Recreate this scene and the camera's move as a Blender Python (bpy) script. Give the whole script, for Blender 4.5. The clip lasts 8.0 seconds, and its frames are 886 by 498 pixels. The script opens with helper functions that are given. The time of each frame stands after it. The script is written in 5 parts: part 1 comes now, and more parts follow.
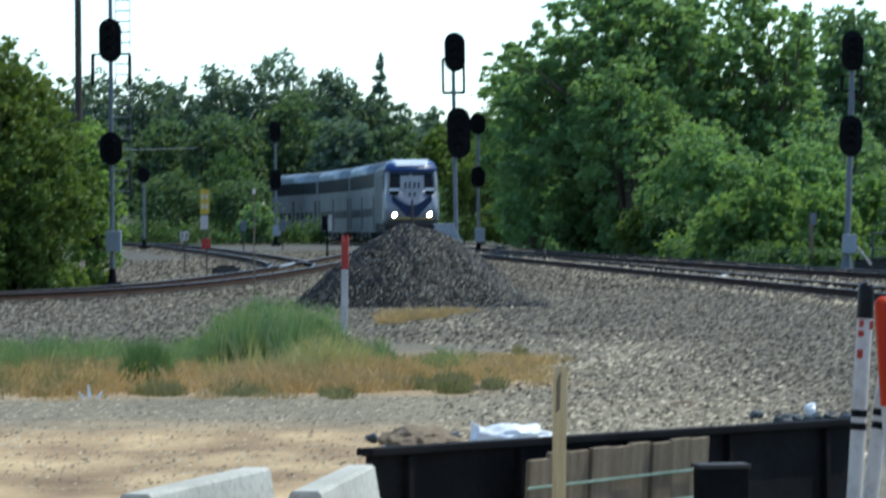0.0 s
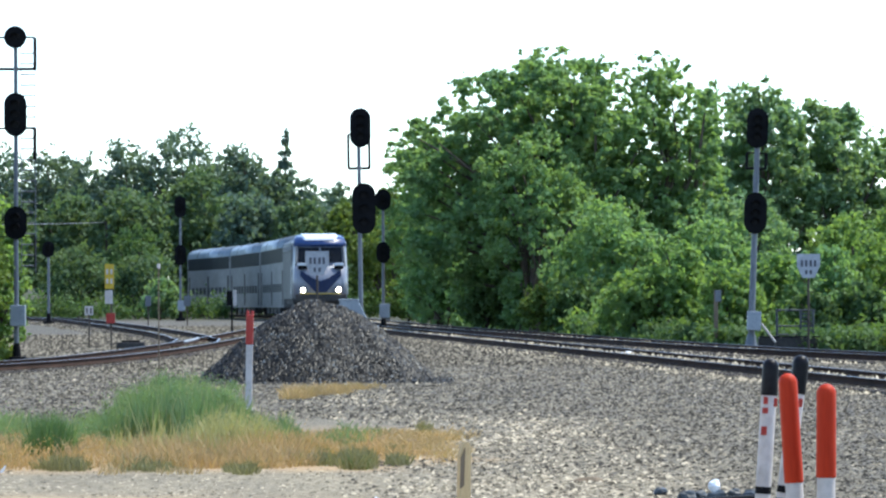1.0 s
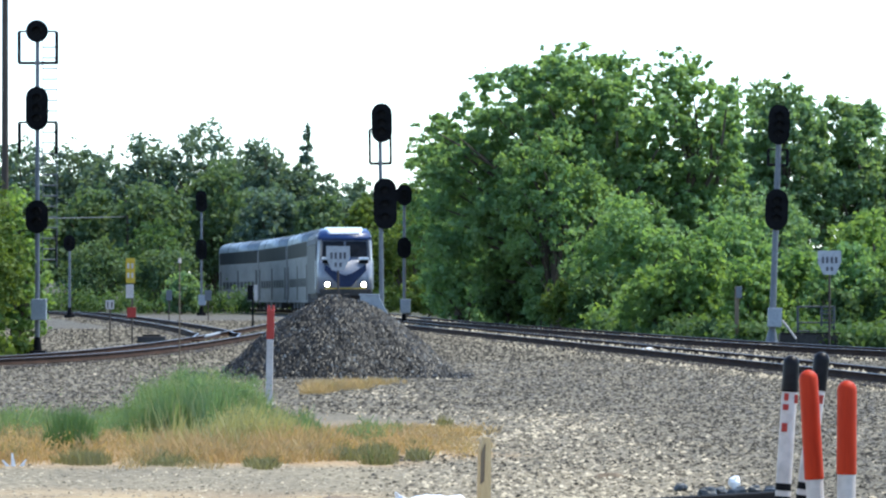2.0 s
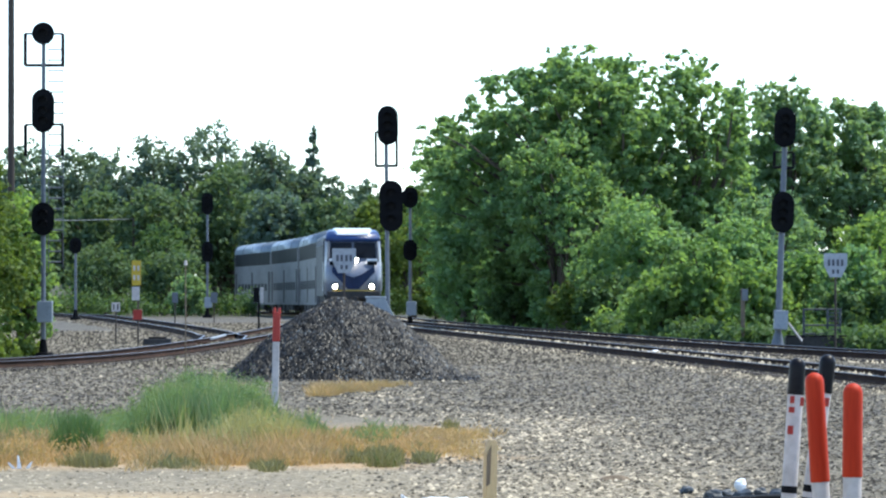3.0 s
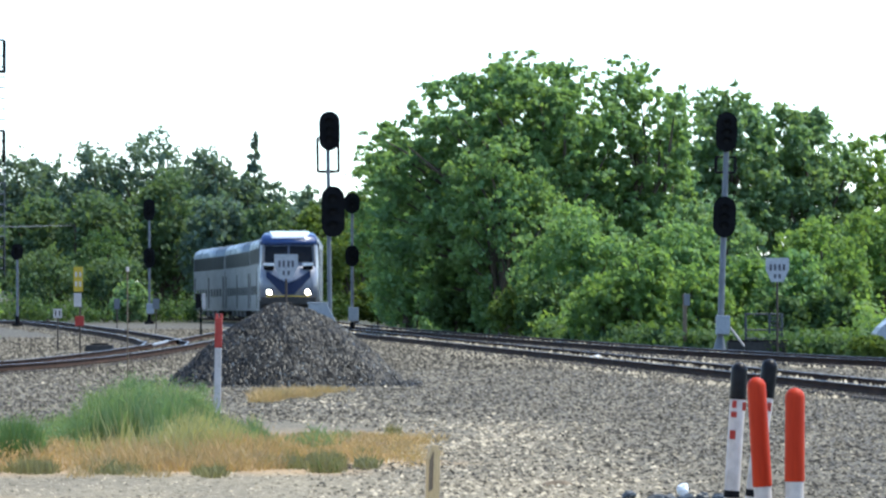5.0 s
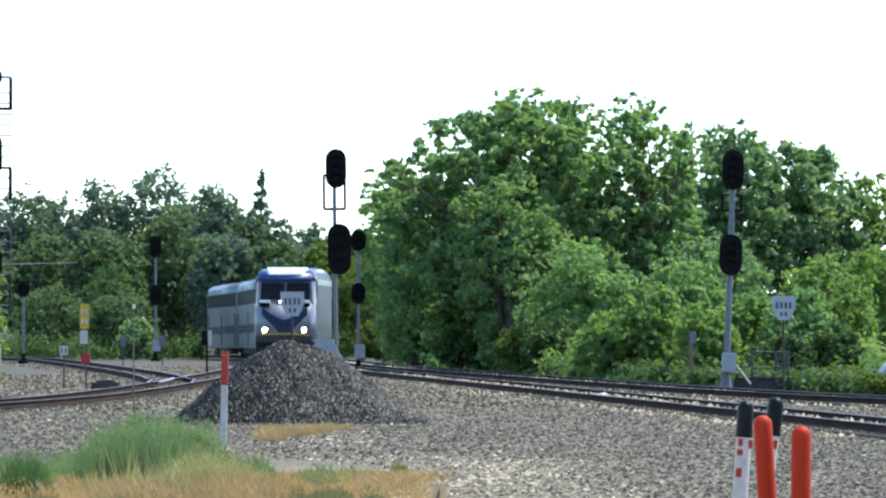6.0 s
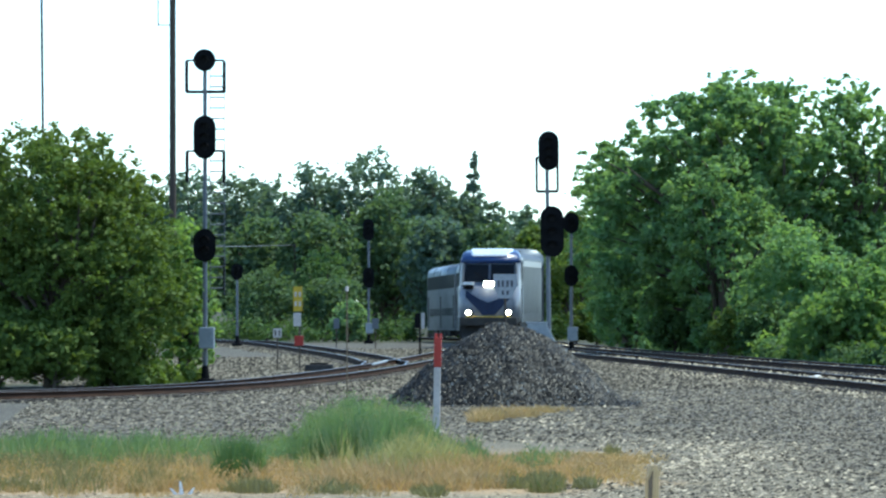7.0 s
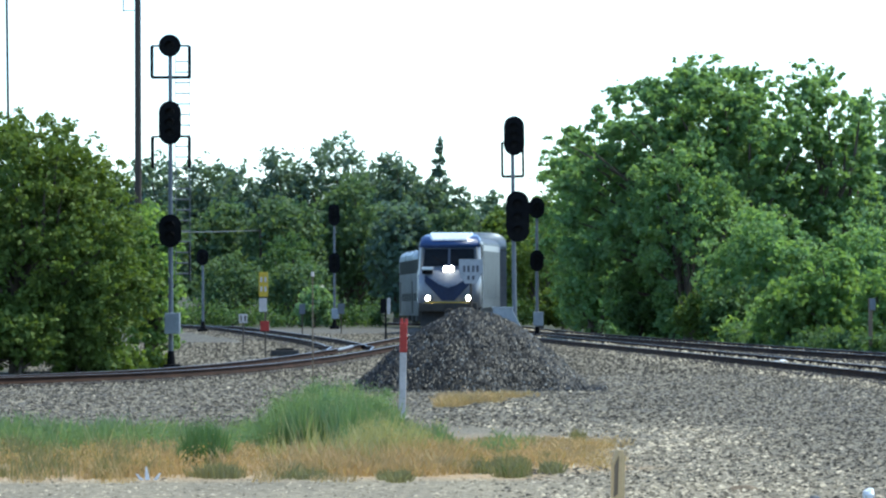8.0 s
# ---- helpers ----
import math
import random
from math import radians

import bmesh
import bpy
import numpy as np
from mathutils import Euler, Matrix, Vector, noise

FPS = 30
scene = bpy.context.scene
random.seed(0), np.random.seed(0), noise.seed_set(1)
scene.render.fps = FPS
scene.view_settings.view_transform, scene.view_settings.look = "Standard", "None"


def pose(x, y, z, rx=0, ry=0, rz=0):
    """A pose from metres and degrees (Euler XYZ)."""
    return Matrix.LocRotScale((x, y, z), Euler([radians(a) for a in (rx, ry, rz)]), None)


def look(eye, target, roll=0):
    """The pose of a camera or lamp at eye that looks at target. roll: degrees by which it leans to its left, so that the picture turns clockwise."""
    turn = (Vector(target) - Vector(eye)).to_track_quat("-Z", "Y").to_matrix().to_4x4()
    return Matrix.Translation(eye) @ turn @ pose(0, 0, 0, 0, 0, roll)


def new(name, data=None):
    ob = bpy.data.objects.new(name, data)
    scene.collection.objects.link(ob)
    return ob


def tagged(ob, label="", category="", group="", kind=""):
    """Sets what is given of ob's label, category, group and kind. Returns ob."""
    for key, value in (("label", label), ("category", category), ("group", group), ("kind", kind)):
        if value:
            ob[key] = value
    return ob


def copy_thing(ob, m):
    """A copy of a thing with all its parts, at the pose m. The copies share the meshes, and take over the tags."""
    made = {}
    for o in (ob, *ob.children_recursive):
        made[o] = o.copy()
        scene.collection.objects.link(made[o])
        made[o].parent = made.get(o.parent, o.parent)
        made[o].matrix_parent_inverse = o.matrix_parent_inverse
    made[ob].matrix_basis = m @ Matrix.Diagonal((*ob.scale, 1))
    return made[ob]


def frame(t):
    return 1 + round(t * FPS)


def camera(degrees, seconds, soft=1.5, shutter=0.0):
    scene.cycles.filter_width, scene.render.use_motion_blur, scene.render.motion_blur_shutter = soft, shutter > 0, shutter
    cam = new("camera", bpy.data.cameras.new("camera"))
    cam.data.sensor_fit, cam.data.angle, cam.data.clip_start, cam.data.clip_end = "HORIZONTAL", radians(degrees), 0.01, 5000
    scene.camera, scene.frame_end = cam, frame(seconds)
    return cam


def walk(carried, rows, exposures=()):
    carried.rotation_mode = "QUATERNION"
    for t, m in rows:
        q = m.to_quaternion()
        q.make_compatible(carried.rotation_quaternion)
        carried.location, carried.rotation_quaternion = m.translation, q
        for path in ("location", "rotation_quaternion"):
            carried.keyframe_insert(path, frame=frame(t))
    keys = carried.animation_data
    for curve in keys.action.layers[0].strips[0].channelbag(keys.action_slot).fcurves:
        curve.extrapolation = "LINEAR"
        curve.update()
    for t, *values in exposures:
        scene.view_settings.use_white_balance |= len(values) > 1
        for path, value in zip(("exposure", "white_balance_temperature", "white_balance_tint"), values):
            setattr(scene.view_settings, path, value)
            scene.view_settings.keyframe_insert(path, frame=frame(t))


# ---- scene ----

# A tripod-like stand 2.5 m above the railhead; the operator only pans and tilts.
EYE = 2.5
cam = camera(10.0, 8.0, soft=2.25, shutter=0.18)
AIM = [  # seconds, yaw, pitch, roll
    (0, 0.9353, -0.5607, -0.4),
    (0.1, 0.6841, -0.1598, -0.36),
    (0.2, 0.4987, -0.0767, -0.32),
    (0.3, 0.4348, -0.1598, -0.3),
    (0.4, 0.3708, -0.2685, -0.25),
    (0.5, 0.2666, -0.2813, -0.22),
    (0.6, 0.1343, -0.2877, -0.2),
    (0.7, -0.0128, -0.0767, -0.2),
    (0.8, -0.1215, 0.3644, -0.2),
    (0.9, -0.1598, 0.4220, -0.2),
    (1, -0.1445, 0.2909, -0.19),
    (1.1, -0.1343, 0.1535, -0.15),
    (1.2, -0.1279, -0.0128, -0.1),
    (1.3, -0.1151, -0.0128, -0.05),
    (1.4, -0.0767, 0.1087, 0),
    (1.5, 0.0000, 0.1854, 0),
    (1.6, 0.0384, 0.2110, 0),
    (1.7, 0.0831, 0.2302, 0),
    (2.8, 0.1023, 0.2494, 0.03),
    (3, 0.1611, 0.2666, 0.04),
    (3.5, -0.0013, 0.2219, 0.06),
    (4, 0.0045, 0.2410, 0.04),
    (4.1, -0.1023, 0.1982, 0.04),
    (4.2, -0.3580, 0.1854, 0.04),
    (4.3, -0.5307, 0.1535, 0.04),
    (4.4, -0.6138, 0.1023, 0.04),
    (4.5, -0.6202, 0.0844, 0.04),
    (4.7, -0.6266, 0.1598, 0),
    (4.9, -0.5754, 0.2557, -0.06),
    (5, -0.4949, 0.3286, -0.09),
    (5.1, -0.3708, 0.7992, -0.07),
    (5.2, -0.2871, 1.0510, -0.05),
    (5.35, -0.3069, 1.0165, -0.04),
    (6.3, -0.4412, 0.7097, -0.03),
    (6.4, -0.4220, 0.7225, -0.03),
    (6.5, -0.2666, 0.7225, -0.03),
    (6.6, 0.1215, 0.6969, -0.04),
    (6.7, 0.6457, 0.6777, -0.04),
    (6.8, 1.1635, 0.6521, -0.05),
    (6.9, 1.6428, 0.6010, -0.06),
    (7, 1.9832, 0.5562, -0.07),
    (7.1, 2.0962, 0.4603, -0.09),
    (7.3, 2.1090, 0.3261, -0.12),
    (7.5, 1.9845, 0.2845, -0.15),
    (7.7, 1.8344, 0.3133, -0.15),
    (7.9, 1.6619, 0.3644, -0.16),
    (8, 1.5948, 0.3875, -0.16),
]
walk(cam, [(t, pose(0, 0, EYE, 90 + pitch, 0, yaw) @ pose(0, 0, 0, 0, 0, roll)) for t, yaw, pitch, roll in AIM],
     exposures=[(0.0, 0.36, 6300, -1), (0.3, 0.52, 6400, 0), (0.8, 1.03, 6550, 5), (1.2, 1.03, 6550, 5), (4.0, 1.03, 6550, 5), (5.2, 1.03, 6550, 5), (6.6, 0.95, 6450, 0), (7.0, 0.8, 6200, -5), (7.5, 0.82, 6225, -2), (8.0, 0.84, 6250, -1)])

# ---- world and sun ----
SUN_EL, SUN_AZ = 61.0, 62.0
world = bpy.data.worlds.new("world")
scene.world = world
world.use_nodes = True
wn = world.node_tree.nodes
sky = wn.new("ShaderNodeTexSky")
sky.sky_type, sky.sun_disc = "NISHITA", False
sky.sun_elevation, sky.sun_rotation = radians(SUN_EL), radians(SUN_AZ)
sky.air_density, sky.dust_density, sky.ozone_density = 0.6, 0.4, 2.0
wn["Background"].inputs["Strength"].default_value = 0.23
world.node_tree.links.new(sky.outputs["Color"], wn["Background"].inputs["Color"])
sun = new("sun", bpy.data.lights.new("sun", "SUN"))
sun.data.energy, sun.data.angle, sun.data.color = 3.3, radians(0.5), (1.0, 0.97, 0.92)
sun_from = Vector((math.sin(radians(SUN_AZ)) * math.cos(radians(SUN_EL)), math.cos(radians(SUN_AZ)) * math.cos(radians(SUN_EL)), math.sin(radians(SUN_EL))))
sun.matrix_world = look(sun_from * 100, (0, 0, 0))


# ---- materials ----
def ramp2(nt, fac, a, b, lo=0.35, hi=0.65):
    r = nt.nodes.new("ShaderNodeValToRGB")
    r.color_ramp.elements[0].position, r.color_ramp.elements[1].position = lo, hi
    r.color_ramp.elements[0].color, r.color_ramp.elements[1].color = (*a, 1), (*b, 1)
    nt.links.new(fac, r.inputs["Fac"])
    return r.outputs["Color"]


def noise_tex(nt, scale, detail=4.0, stretch=(1, 1, 1)):
    c = nt.nodes.new("ShaderNodeTexCoord")
    m = nt.nodes.new("ShaderNodeMapping")
    m.inputs["Scale"].default_value = stretch
    n = nt.nodes.new("ShaderNodeTexNoise")
    n.inputs["Scale"].default_value, n.inputs["Detail"].default_value = scale, detail
    nt.links.new(c.outputs["Object"], m.inputs["Vector"])
    nt.links.new(m.outputs["Vector"], n.inputs["Vector"])
    return n.outputs["Fac"]


def mix_col(nt, fac, a, b, kind="MIX"):
    m = nt.nodes.new("ShaderNodeMix")
    m.data_type, m.blend_type = "RGBA", kind
    for sock, v in ((m.inputs[0], fac), (m.inputs[6], a), (m.inputs[7], b)):
        if isinstance(v, bpy.types.NodeSocket):
            nt.links.new(v, sock)
        else:
            sock.default_value = v if isinstance(v, float) else (*v, 1)
    return m.outputs[2]


def mat(name, a, b, coarse=1.5, fine=25.0, rough=0.7, metal=0.0, bump=0.15, stretch=(1, 1, 1), island=None, emit=None, spec=0.4):
    """A surface whose colour wanders from a to b at two scales, with fine relief."""
    m = bpy.data.materials.new(name)
    m.use_nodes = True
    nt = m.node_tree
    p = nt.nodes["Principled BSDF"]
    big, small = noise_tex(nt, coarse, 3.0, stretch), noise_tex(nt, fine, 5.0, stretch)
    col = ramp2(nt, big, a, b, 0.3, 0.7)
    dark = tuple(0.72 * v for v in a)
    col = mix_col(nt, ramp2(nt, small, (0, 0, 0), (0.7, 0.7, 0.7), 0.45, 0.75), col, dark)
    if island:
        g = nt.nodes.new("ShaderNodeNewGeometry")
        col = mix_col(nt, 0.8, col, ramp2(nt, g.outputs["Random Per Island"], island[0], island[1], island[2] if len(island) > 2 else 0.25, 1.0))
    nt.links.new(col, p.inputs["Base Color"])
    p.inputs["Roughness"].default_value, p.inputs["Metallic"].default_value = rough, metal
    p.inputs["Specular IOR Level"].default_value = spec
    if bump:
        bn = nt.nodes.new("ShaderNodeBump")
        bn.inputs["Strength"].default_value, bn.inputs["Distance"].default_value = bump, 0.03
        nt.links.new(small, bn.inputs["Height"])
        nt.links.new(bn.outputs["Normal"], p.inputs["Normal"])
    if emit:
        p.inputs["Emission Color"].default_value, p.inputs["Emission Strength"].default_value = (*emit[0], 1), emit[1]
    return m


def leaf_mat(name, dark, light, through_light=0.42, rough=0.7):
    """Leaves: each its own green, letting some sunlight through."""
    dark, light = [tuple(0.5 * (u + v) + 0.55 * (w - 0.5 * (u + v)) for u, v, w in zip(dark, light, c)) for c in (dark, light)]
    m = bpy.data.materials.new(name)
    m.use_nodes = True
    nt = m.node_tree
    p, out = nt.nodes["Principled BSDF"], nt.nodes["Material Output"]
    g = nt.nodes.new("ShaderNodeNewGeometry")
    col = ramp2(nt, g.outputs["Random Per Island"], dark, light, 0.0, 1.0)
    col = mix_col(nt, ramp2(nt, noise_tex(nt, 0.45, 3.0), (0, 0, 0), (0.5, 0.5, 0.5)), col, tuple(0.5 * (u + v) * k for u, v, k in zip(dark, light, (1.35, 1.1, 0.8))))
    nt.links.new(col, p.inputs["Base Color"])
    p.inputs["Roughness"].default_value = rough
    p.inputs["Specular IOR Level"].default_value = 0.2
    tr = nt.nodes.new("ShaderNodeBsdfTranslucent")
    nt.links.new(mix_col(nt, 1.0, col, (1.5, 1.5, 0.7), "MULTIPLY"), tr.inputs["Color"])
    mx = nt.nodes.new("ShaderNodeMixShader")
    mx.inputs["Fac"].default_value = through_light
    nt.links.new(p.outputs["BSDF"], mx.inputs[1])
    nt.links.new(tr.outputs["BSDF"], mx.inputs[2])
    nt.links.new(mx.outputs["Shader"], out.inputs["Surface"])
    return m


def ground_mat():
    """Grey railway gravel, tan dirt on the near side, dry soil under the weeds, a sandy path by the far signals."""
    m = bpy.data.materials.new("ground_soil")
    m.use_nodes = True
    nt = m.node_tree
    p = nt.nodes["Principled BSDF"]
    c = nt.nodes.new("ShaderNodeTexCoord")
    sep = nt.nodes.new("ShaderNodeSeparateXYZ")
    nt.links.new(c.outputs["Object"], sep.inputs["Vector"])
    wob = noise_tex(nt, 0.25, 5.0)

    def calc(op, a, b, clamp=False):
        n = nt.nodes.new("ShaderNodeMath")
        n.operation, n.use_clamp = op, clamp
        for s, v in zip(n.inputs, (a, b)):
            if isinstance(v, float):
                s.default_value = v
            else:
                nt.links.new(v, s)
        return n.outputs[0]

    def below(v, edge, width, sway):
        """1 where v is below the edge, which wanders by sway."""
        e = calc("ADD", calc("MULTIPLY", calc("SUBTRACT", wob, 0.5), sway), edge)
        return calc("DIVIDE", calc("SUBTRACT", e, v), width, True)

    x, y = sep.outputs["X"], sep.outputs["Y"]
    fine, mid = noise_tex(nt, 9.0, 8.0), noise_tex(nt, 1.3, 4.0)
    gravel = ramp2(nt, fine, (0.028, 0.0262, 0.0225), (0.14, 0.13, 0.107), 0.35, 0.66)
    gravel = mix_col(nt, ramp2(nt, mid, (0, 0, 0), (0.5, 0.5, 0.5), 0.4, 0.7), gravel, (0.115, 0.106, 0.088))
    dusty = ramp2(nt, fine, (0.115, 0.098, 0.066), (0.315, 0.27, 0.187), 0.35, 0.66)
    worn = calc("MULTIPLY", below(y, 106.0, 52.0, 30.0), calc("MAXIMUM", calc("SUBTRACT", 1.0, below(x, -3.6, 1.6, 2.0)), below(y, 69.0, 3.0, 3.0)))
    gravel = mix_col(nt, calc("MULTIPLY", worn, below(x, 6.5, 5.0, 3.0)), gravel, dusty)
    dirt = ramp2(nt, noise_tex(nt, 0.9, 7.0, (1, 0.4, 1)), (0.19, 0.118, 0.063), (0.53, 0.385, 0.215), 0.3, 0.7)
    dirt = mix_col(nt, ramp2(nt, fine, (0, 0, 0), (0.35, 0.35, 0.35), 0.5, 0.7), dirt, (0.15, 0.12, 0.09))
    near = calc("MULTIPLY", below(y, 59.0, 5.0, 8.0), below(x, 0.4, 1.6, 4.0))
    soil = ramp2(nt, fine, (0.25, 0.17, 0.09), (0.39, 0.285, 0.17), 0.35, 0.65)
    weeds = calc("MULTIPLY", calc("MULTIPLY", below(y, 84.0, 6.0, 8.0), calc("SUBTRACT", 1.0, below(y, 66.0, 2.0, 3.0))), below(x, 0.6, 1.2, 5.0))
    path = calc("MULTIPLY", calc("MULTIPLY", below(x, -11.6, 1.0, 2.0), calc("SUBTRACT", 1.0, below(y, 150.0, 8.0, 10.0))), below(y, 215.0, 30.0, 30.0))
    col = mix_col(nt, near, gravel, dirt)
    col = mix_col(nt, weeds, col, soil)
    col = mix_col(nt, path, col, ramp2(nt, noise_tex(nt, 0.8, 8.0, (1, 0.3, 1)), (0.06, 0.05, 0.039), (0.21, 0.172, 0.128), 0.3, 0.7))
    shaded_scrub_soil = ramp2(nt, fine, (0.03, 0.032, 0.018), (0.075, 0.072, 0.04), 0.35, 0.65)
    far = calc("SUBTRACT", 1.0, below(y, 330.0, 30.0, 40.0))
    col = mix_col(nt, far, col, shaded_scrub_soil)
    past_branch = calc("ADD", x, calc("MULTIPLY", y, 0.1415))
    col = mix_col(nt, calc("SUBTRACT", 1.0, below(past_branch, 33.6, 0.8, 1.0)), col, shaded_scrub_soil)
    past_left = calc("ADD", x, calc("MULTIPLY", y, 0.133))
    col = mix_col(nt, calc("MULTIPLY", below(past_left, 12.2, 1.5, 3.0), calc("SUBTRACT", 1.0, below(y, 205.0, 15.0, 10.0))), col, shaded_scrub_soil)
    # Round tree's foot: its shade is put into the darker soil colour.
    col = mix_col(nt, calc("MULTIPLY", below(x, -12.6, 0.5, 1.0), calc("MULTIPLY", below(y, 152.0, 3.0, 3.0), calc("SUBTRACT", 1.0, below(y, 133.0, 1.5, 2.0)))), col, shaded_scrub_soil)
    streak = noise_tex(nt, 0.9, 7.0, (1, 0.1, 1))
    col = mix_col(nt, 1.0, col, ramp2(nt, streak, (0.86, 0.86, 0.86), (1.12, 1.12, 1.1), 0.3, 0.7), "MULTIPLY")
    nt.links.new(col, p.inputs["Base Color"])
    p.inputs["Roughness"].default_value = 0.9
    p.inputs["Specular IOR Level"].default_value = 0.2
    bn = nt.nodes.new("ShaderNodeBump")
    bn.inputs["Strength"].default_value, bn.inputs["Distance"].default_value = 0.6, 0.06
    nt.links.new(fine, bn.inputs["Height"])
    nt.links.new(bn.outputs["Normal"], p.inputs["Normal"])
    return m


M_GROUND = ground_mat()
# Wide stone-to-stone tones also paint glints and dark gaps into the gravel colours.
M_STONE = mat("gravel_stone", (0.05, 0.044, 0.034), (0.103, 0.09, 0.068), 0.25, 8.0, 0.9, island=((0.009, 0.0086, 0.0076), (0.285, 0.26, 0.205), 0.34), spec=0.2)
M_DUSTY = mat("dusty_gravel_stone", (0.135, 0.115, 0.084), (0.225, 0.193, 0.142), 0.25, 8.0, 0.9, island=((0.04, 0.035, 0.026), (0.59, 0.52, 0.385), 0.27), spec=0.25)
# The few pale chips stand for glints, put into the stone colour.
M_BALLAST = mat("dark_ballast", (0.006, 0.0065, 0.0065), (0.014, 0.0148, 0.0148), 0.8, 12.0, 0.45, island=((0.0026, 0.0038, 0.0052), (0.08, 0.098, 0.113), 0.88), spec=0.2)
M_RAIL = mat("rusty_rail_steel", (0.026, 0.015, 0.010), (0.055, 0.030, 0.020), 1.0, 20.0, 0.9, 0.0, spec=0.1)
M_RAILTOP = mat("worn_rail_head", (0.12, 0.122, 0.126), (0.19, 0.194, 0.2), 0.4, 15.0, 0.4, 0.8, 0.03, spec=0.4)
M_TIE = mat("creosoted_timber", (0.055, 0.045, 0.036), (0.13, 0.11, 0.09), 2.0, 18.0, 0.85, stretch=(1, 8, 1))
M_BLACK = mat("black_painted_steel", (0.006, 0.006, 0.0065), (0.013, 0.013, 0.014), 2.0, 20.0, 0.8, 0.0, 0.06, spec=0.08)
M_GLOSS = mat("glossy_black_plastic", (0.006, 0.006, 0.007), (0.011, 0.011, 0.013), 2.0, 20.0, 0.4, 0.0, 0.02, spec=0.14)
M_LENS = mat("dark_signal_lens", (0.006, 0.006, 0.007), (0.012, 0.012, 0.013), 3.0, 30.0, 0.5, 0.0, 0.0, spec=0.1)
M_ALU = mat("grey_aluminium_paint", (0.12, 0.132, 0.145), (0.18, 0.195, 0.21), 1.2, 18.0, 0.55, 0.1, 0.06)
M_CABINET = mat("silver_cabinet_paint", (0.26, 0.29, 0.32), (0.38, 0.41, 0.44), 1.0, 14.0, 0.45, 0.2, 0.05)
M_CONCRETE = mat("pale_concrete", (0.36, 0.345, 0.295), (0.52, 0.50, 0.44), 0.9, 16.0, 0.9, bump=0.3, spec=0.2)
M_WHITE = mat("weathered_white_paint", (0.47, 0.42, 0.385), (0.62, 0.565, 0.525), 1.5, 14.0, 0.6, bump=0.08, spec=0.2)
M_RED = mat("faded_red_paint", (0.33, 0.024, 0.016), (0.42, 0.04, 0.026), 2.0, 14.0, 0.5, bump=0.06)
M_ORANGE = mat("orange_plastic", (0.40, 0.026, 0.006), (0.50, 0.045, 0.012), 1.5, 9.0, 0.55, bump=0.05, stretch=(5, 5, 0.6), spec=0.15)
M_YELLOW = mat("yellow_sign_paint", (0.50, 0.33, 0.025), (0.60, 0.41, 0.04), 2.0, 18.0, 0.5, bump=0.04)
M_WOOD = mat("pale_stake_wood", (0.48, 0.34, 0.17), (0.62, 0.46, 0.25), 3.0, 30.0, 0.8, stretch=(6, 6, 0.6), spec=0.2)
M_OLDWOOD = mat("grey_brown_planks", (0.15, 0.112, 0.075), (0.25, 0.19, 0.13), 2.5, 25.0, 0.85, stretch=(5, 5, 0.5), spec=0.2)
M_POLE = mat("dark_utility_pole_wood", (0.05, 0.038, 0.03), (0.09, 0.07, 0.055), 1.0, 12.0, 0.85, stretch=(4, 4, 0.4))
M_BARK = mat("brown_bark", (0.07, 0.055, 0.04), (0.14, 0.11, 0.08), 1.5, 10.0, 0.9, bump=0.4, stretch=(3, 3, 0.6))
M_WIRE = mat("grey_cable", (0.14, 0.145, 0.15), (0.22, 0.225, 0.23), 1.0, 10.0, 0.5, 0.4, 0.0)
M_BAG = mat("crumpled_white_plastic", (0.74, 0.76, 0.78), (0.84, 0.85, 0.86), 4.0, 20.0, 0.35, bump=0.2)
M_GREENROPE = mat("pale_green_strap", (0.26, 0.36, 0.28), (0.38, 0.48, 0.38), 4.0, 20.0, 0.7)
M_SILVER = mat("dulled_stainless_cladding", (0.13, 0.131, 0.132), (0.205, 0.206, 0.207), 0.35, 6.0, 0.5, 0.2, 0.03, stretch=(1, 1, 5))
M_ROOF = mat("pale_blue_grey_roof", (0.17, 0.21, 0.245), (0.25, 0.295, 0.33), 0.4, 5.0, 0.35, 0.2, 0.03)
M_GLASS = mat("dark_window_glass", (0.010, 0.012, 0.016), (0.02, 0.023, 0.028), 0.6, 4.0, 0.45, 0.0, 0.0, spec=0.04)
M_NAVY = mat("navy_chevron_paint", (0.008, 0.016, 0.05), (0.013, 0.024, 0.07), 0.6, 8.0, 0.4, 0.0, 0.02, spec=0.25)
M_BLUE = mat("deep_blue_livery", (0.014, 0.04, 0.13), (0.022, 0.055, 0.17), 0.6, 8.0, 0.28, 0.0, 0.02)
M_HOOD = mat("dark_grey_metal", (0.035, 0.04, 0.047), (0.065, 0.072, 0.082), 0.5, 7.0, 0.5, 0.1, 0.04)
# Dimmer white for the signs' unlit faces: the shade is in the colour.
M_SIGN = mat("shaded_white_sign_paint", (0.34, 0.35, 0.365), (0.43, 0.44, 0.455), 1.5, 14.0, 0.6, bump=0.04)
M_SIGNBAR = mat("faded_sign_lettering", (0.06, 0.06, 0.075), (0.11, 0.11, 0.13), 2.0, 16.0, 0.7, bump=0.0)
M_NOSE = mat("blue_grey_nose_paint", (0.19, 0.205, 0.245), (0.25, 0.265, 0.30), 0.6, 8.0, 0.3, 0.1, 0.02)
M_CAP = mat("bright_cab_roof", (0.66, 0.70, 0.74), (0.78, 0.80, 0.82), 0.8, 8.0, 0.22, 0.3, 0.0)
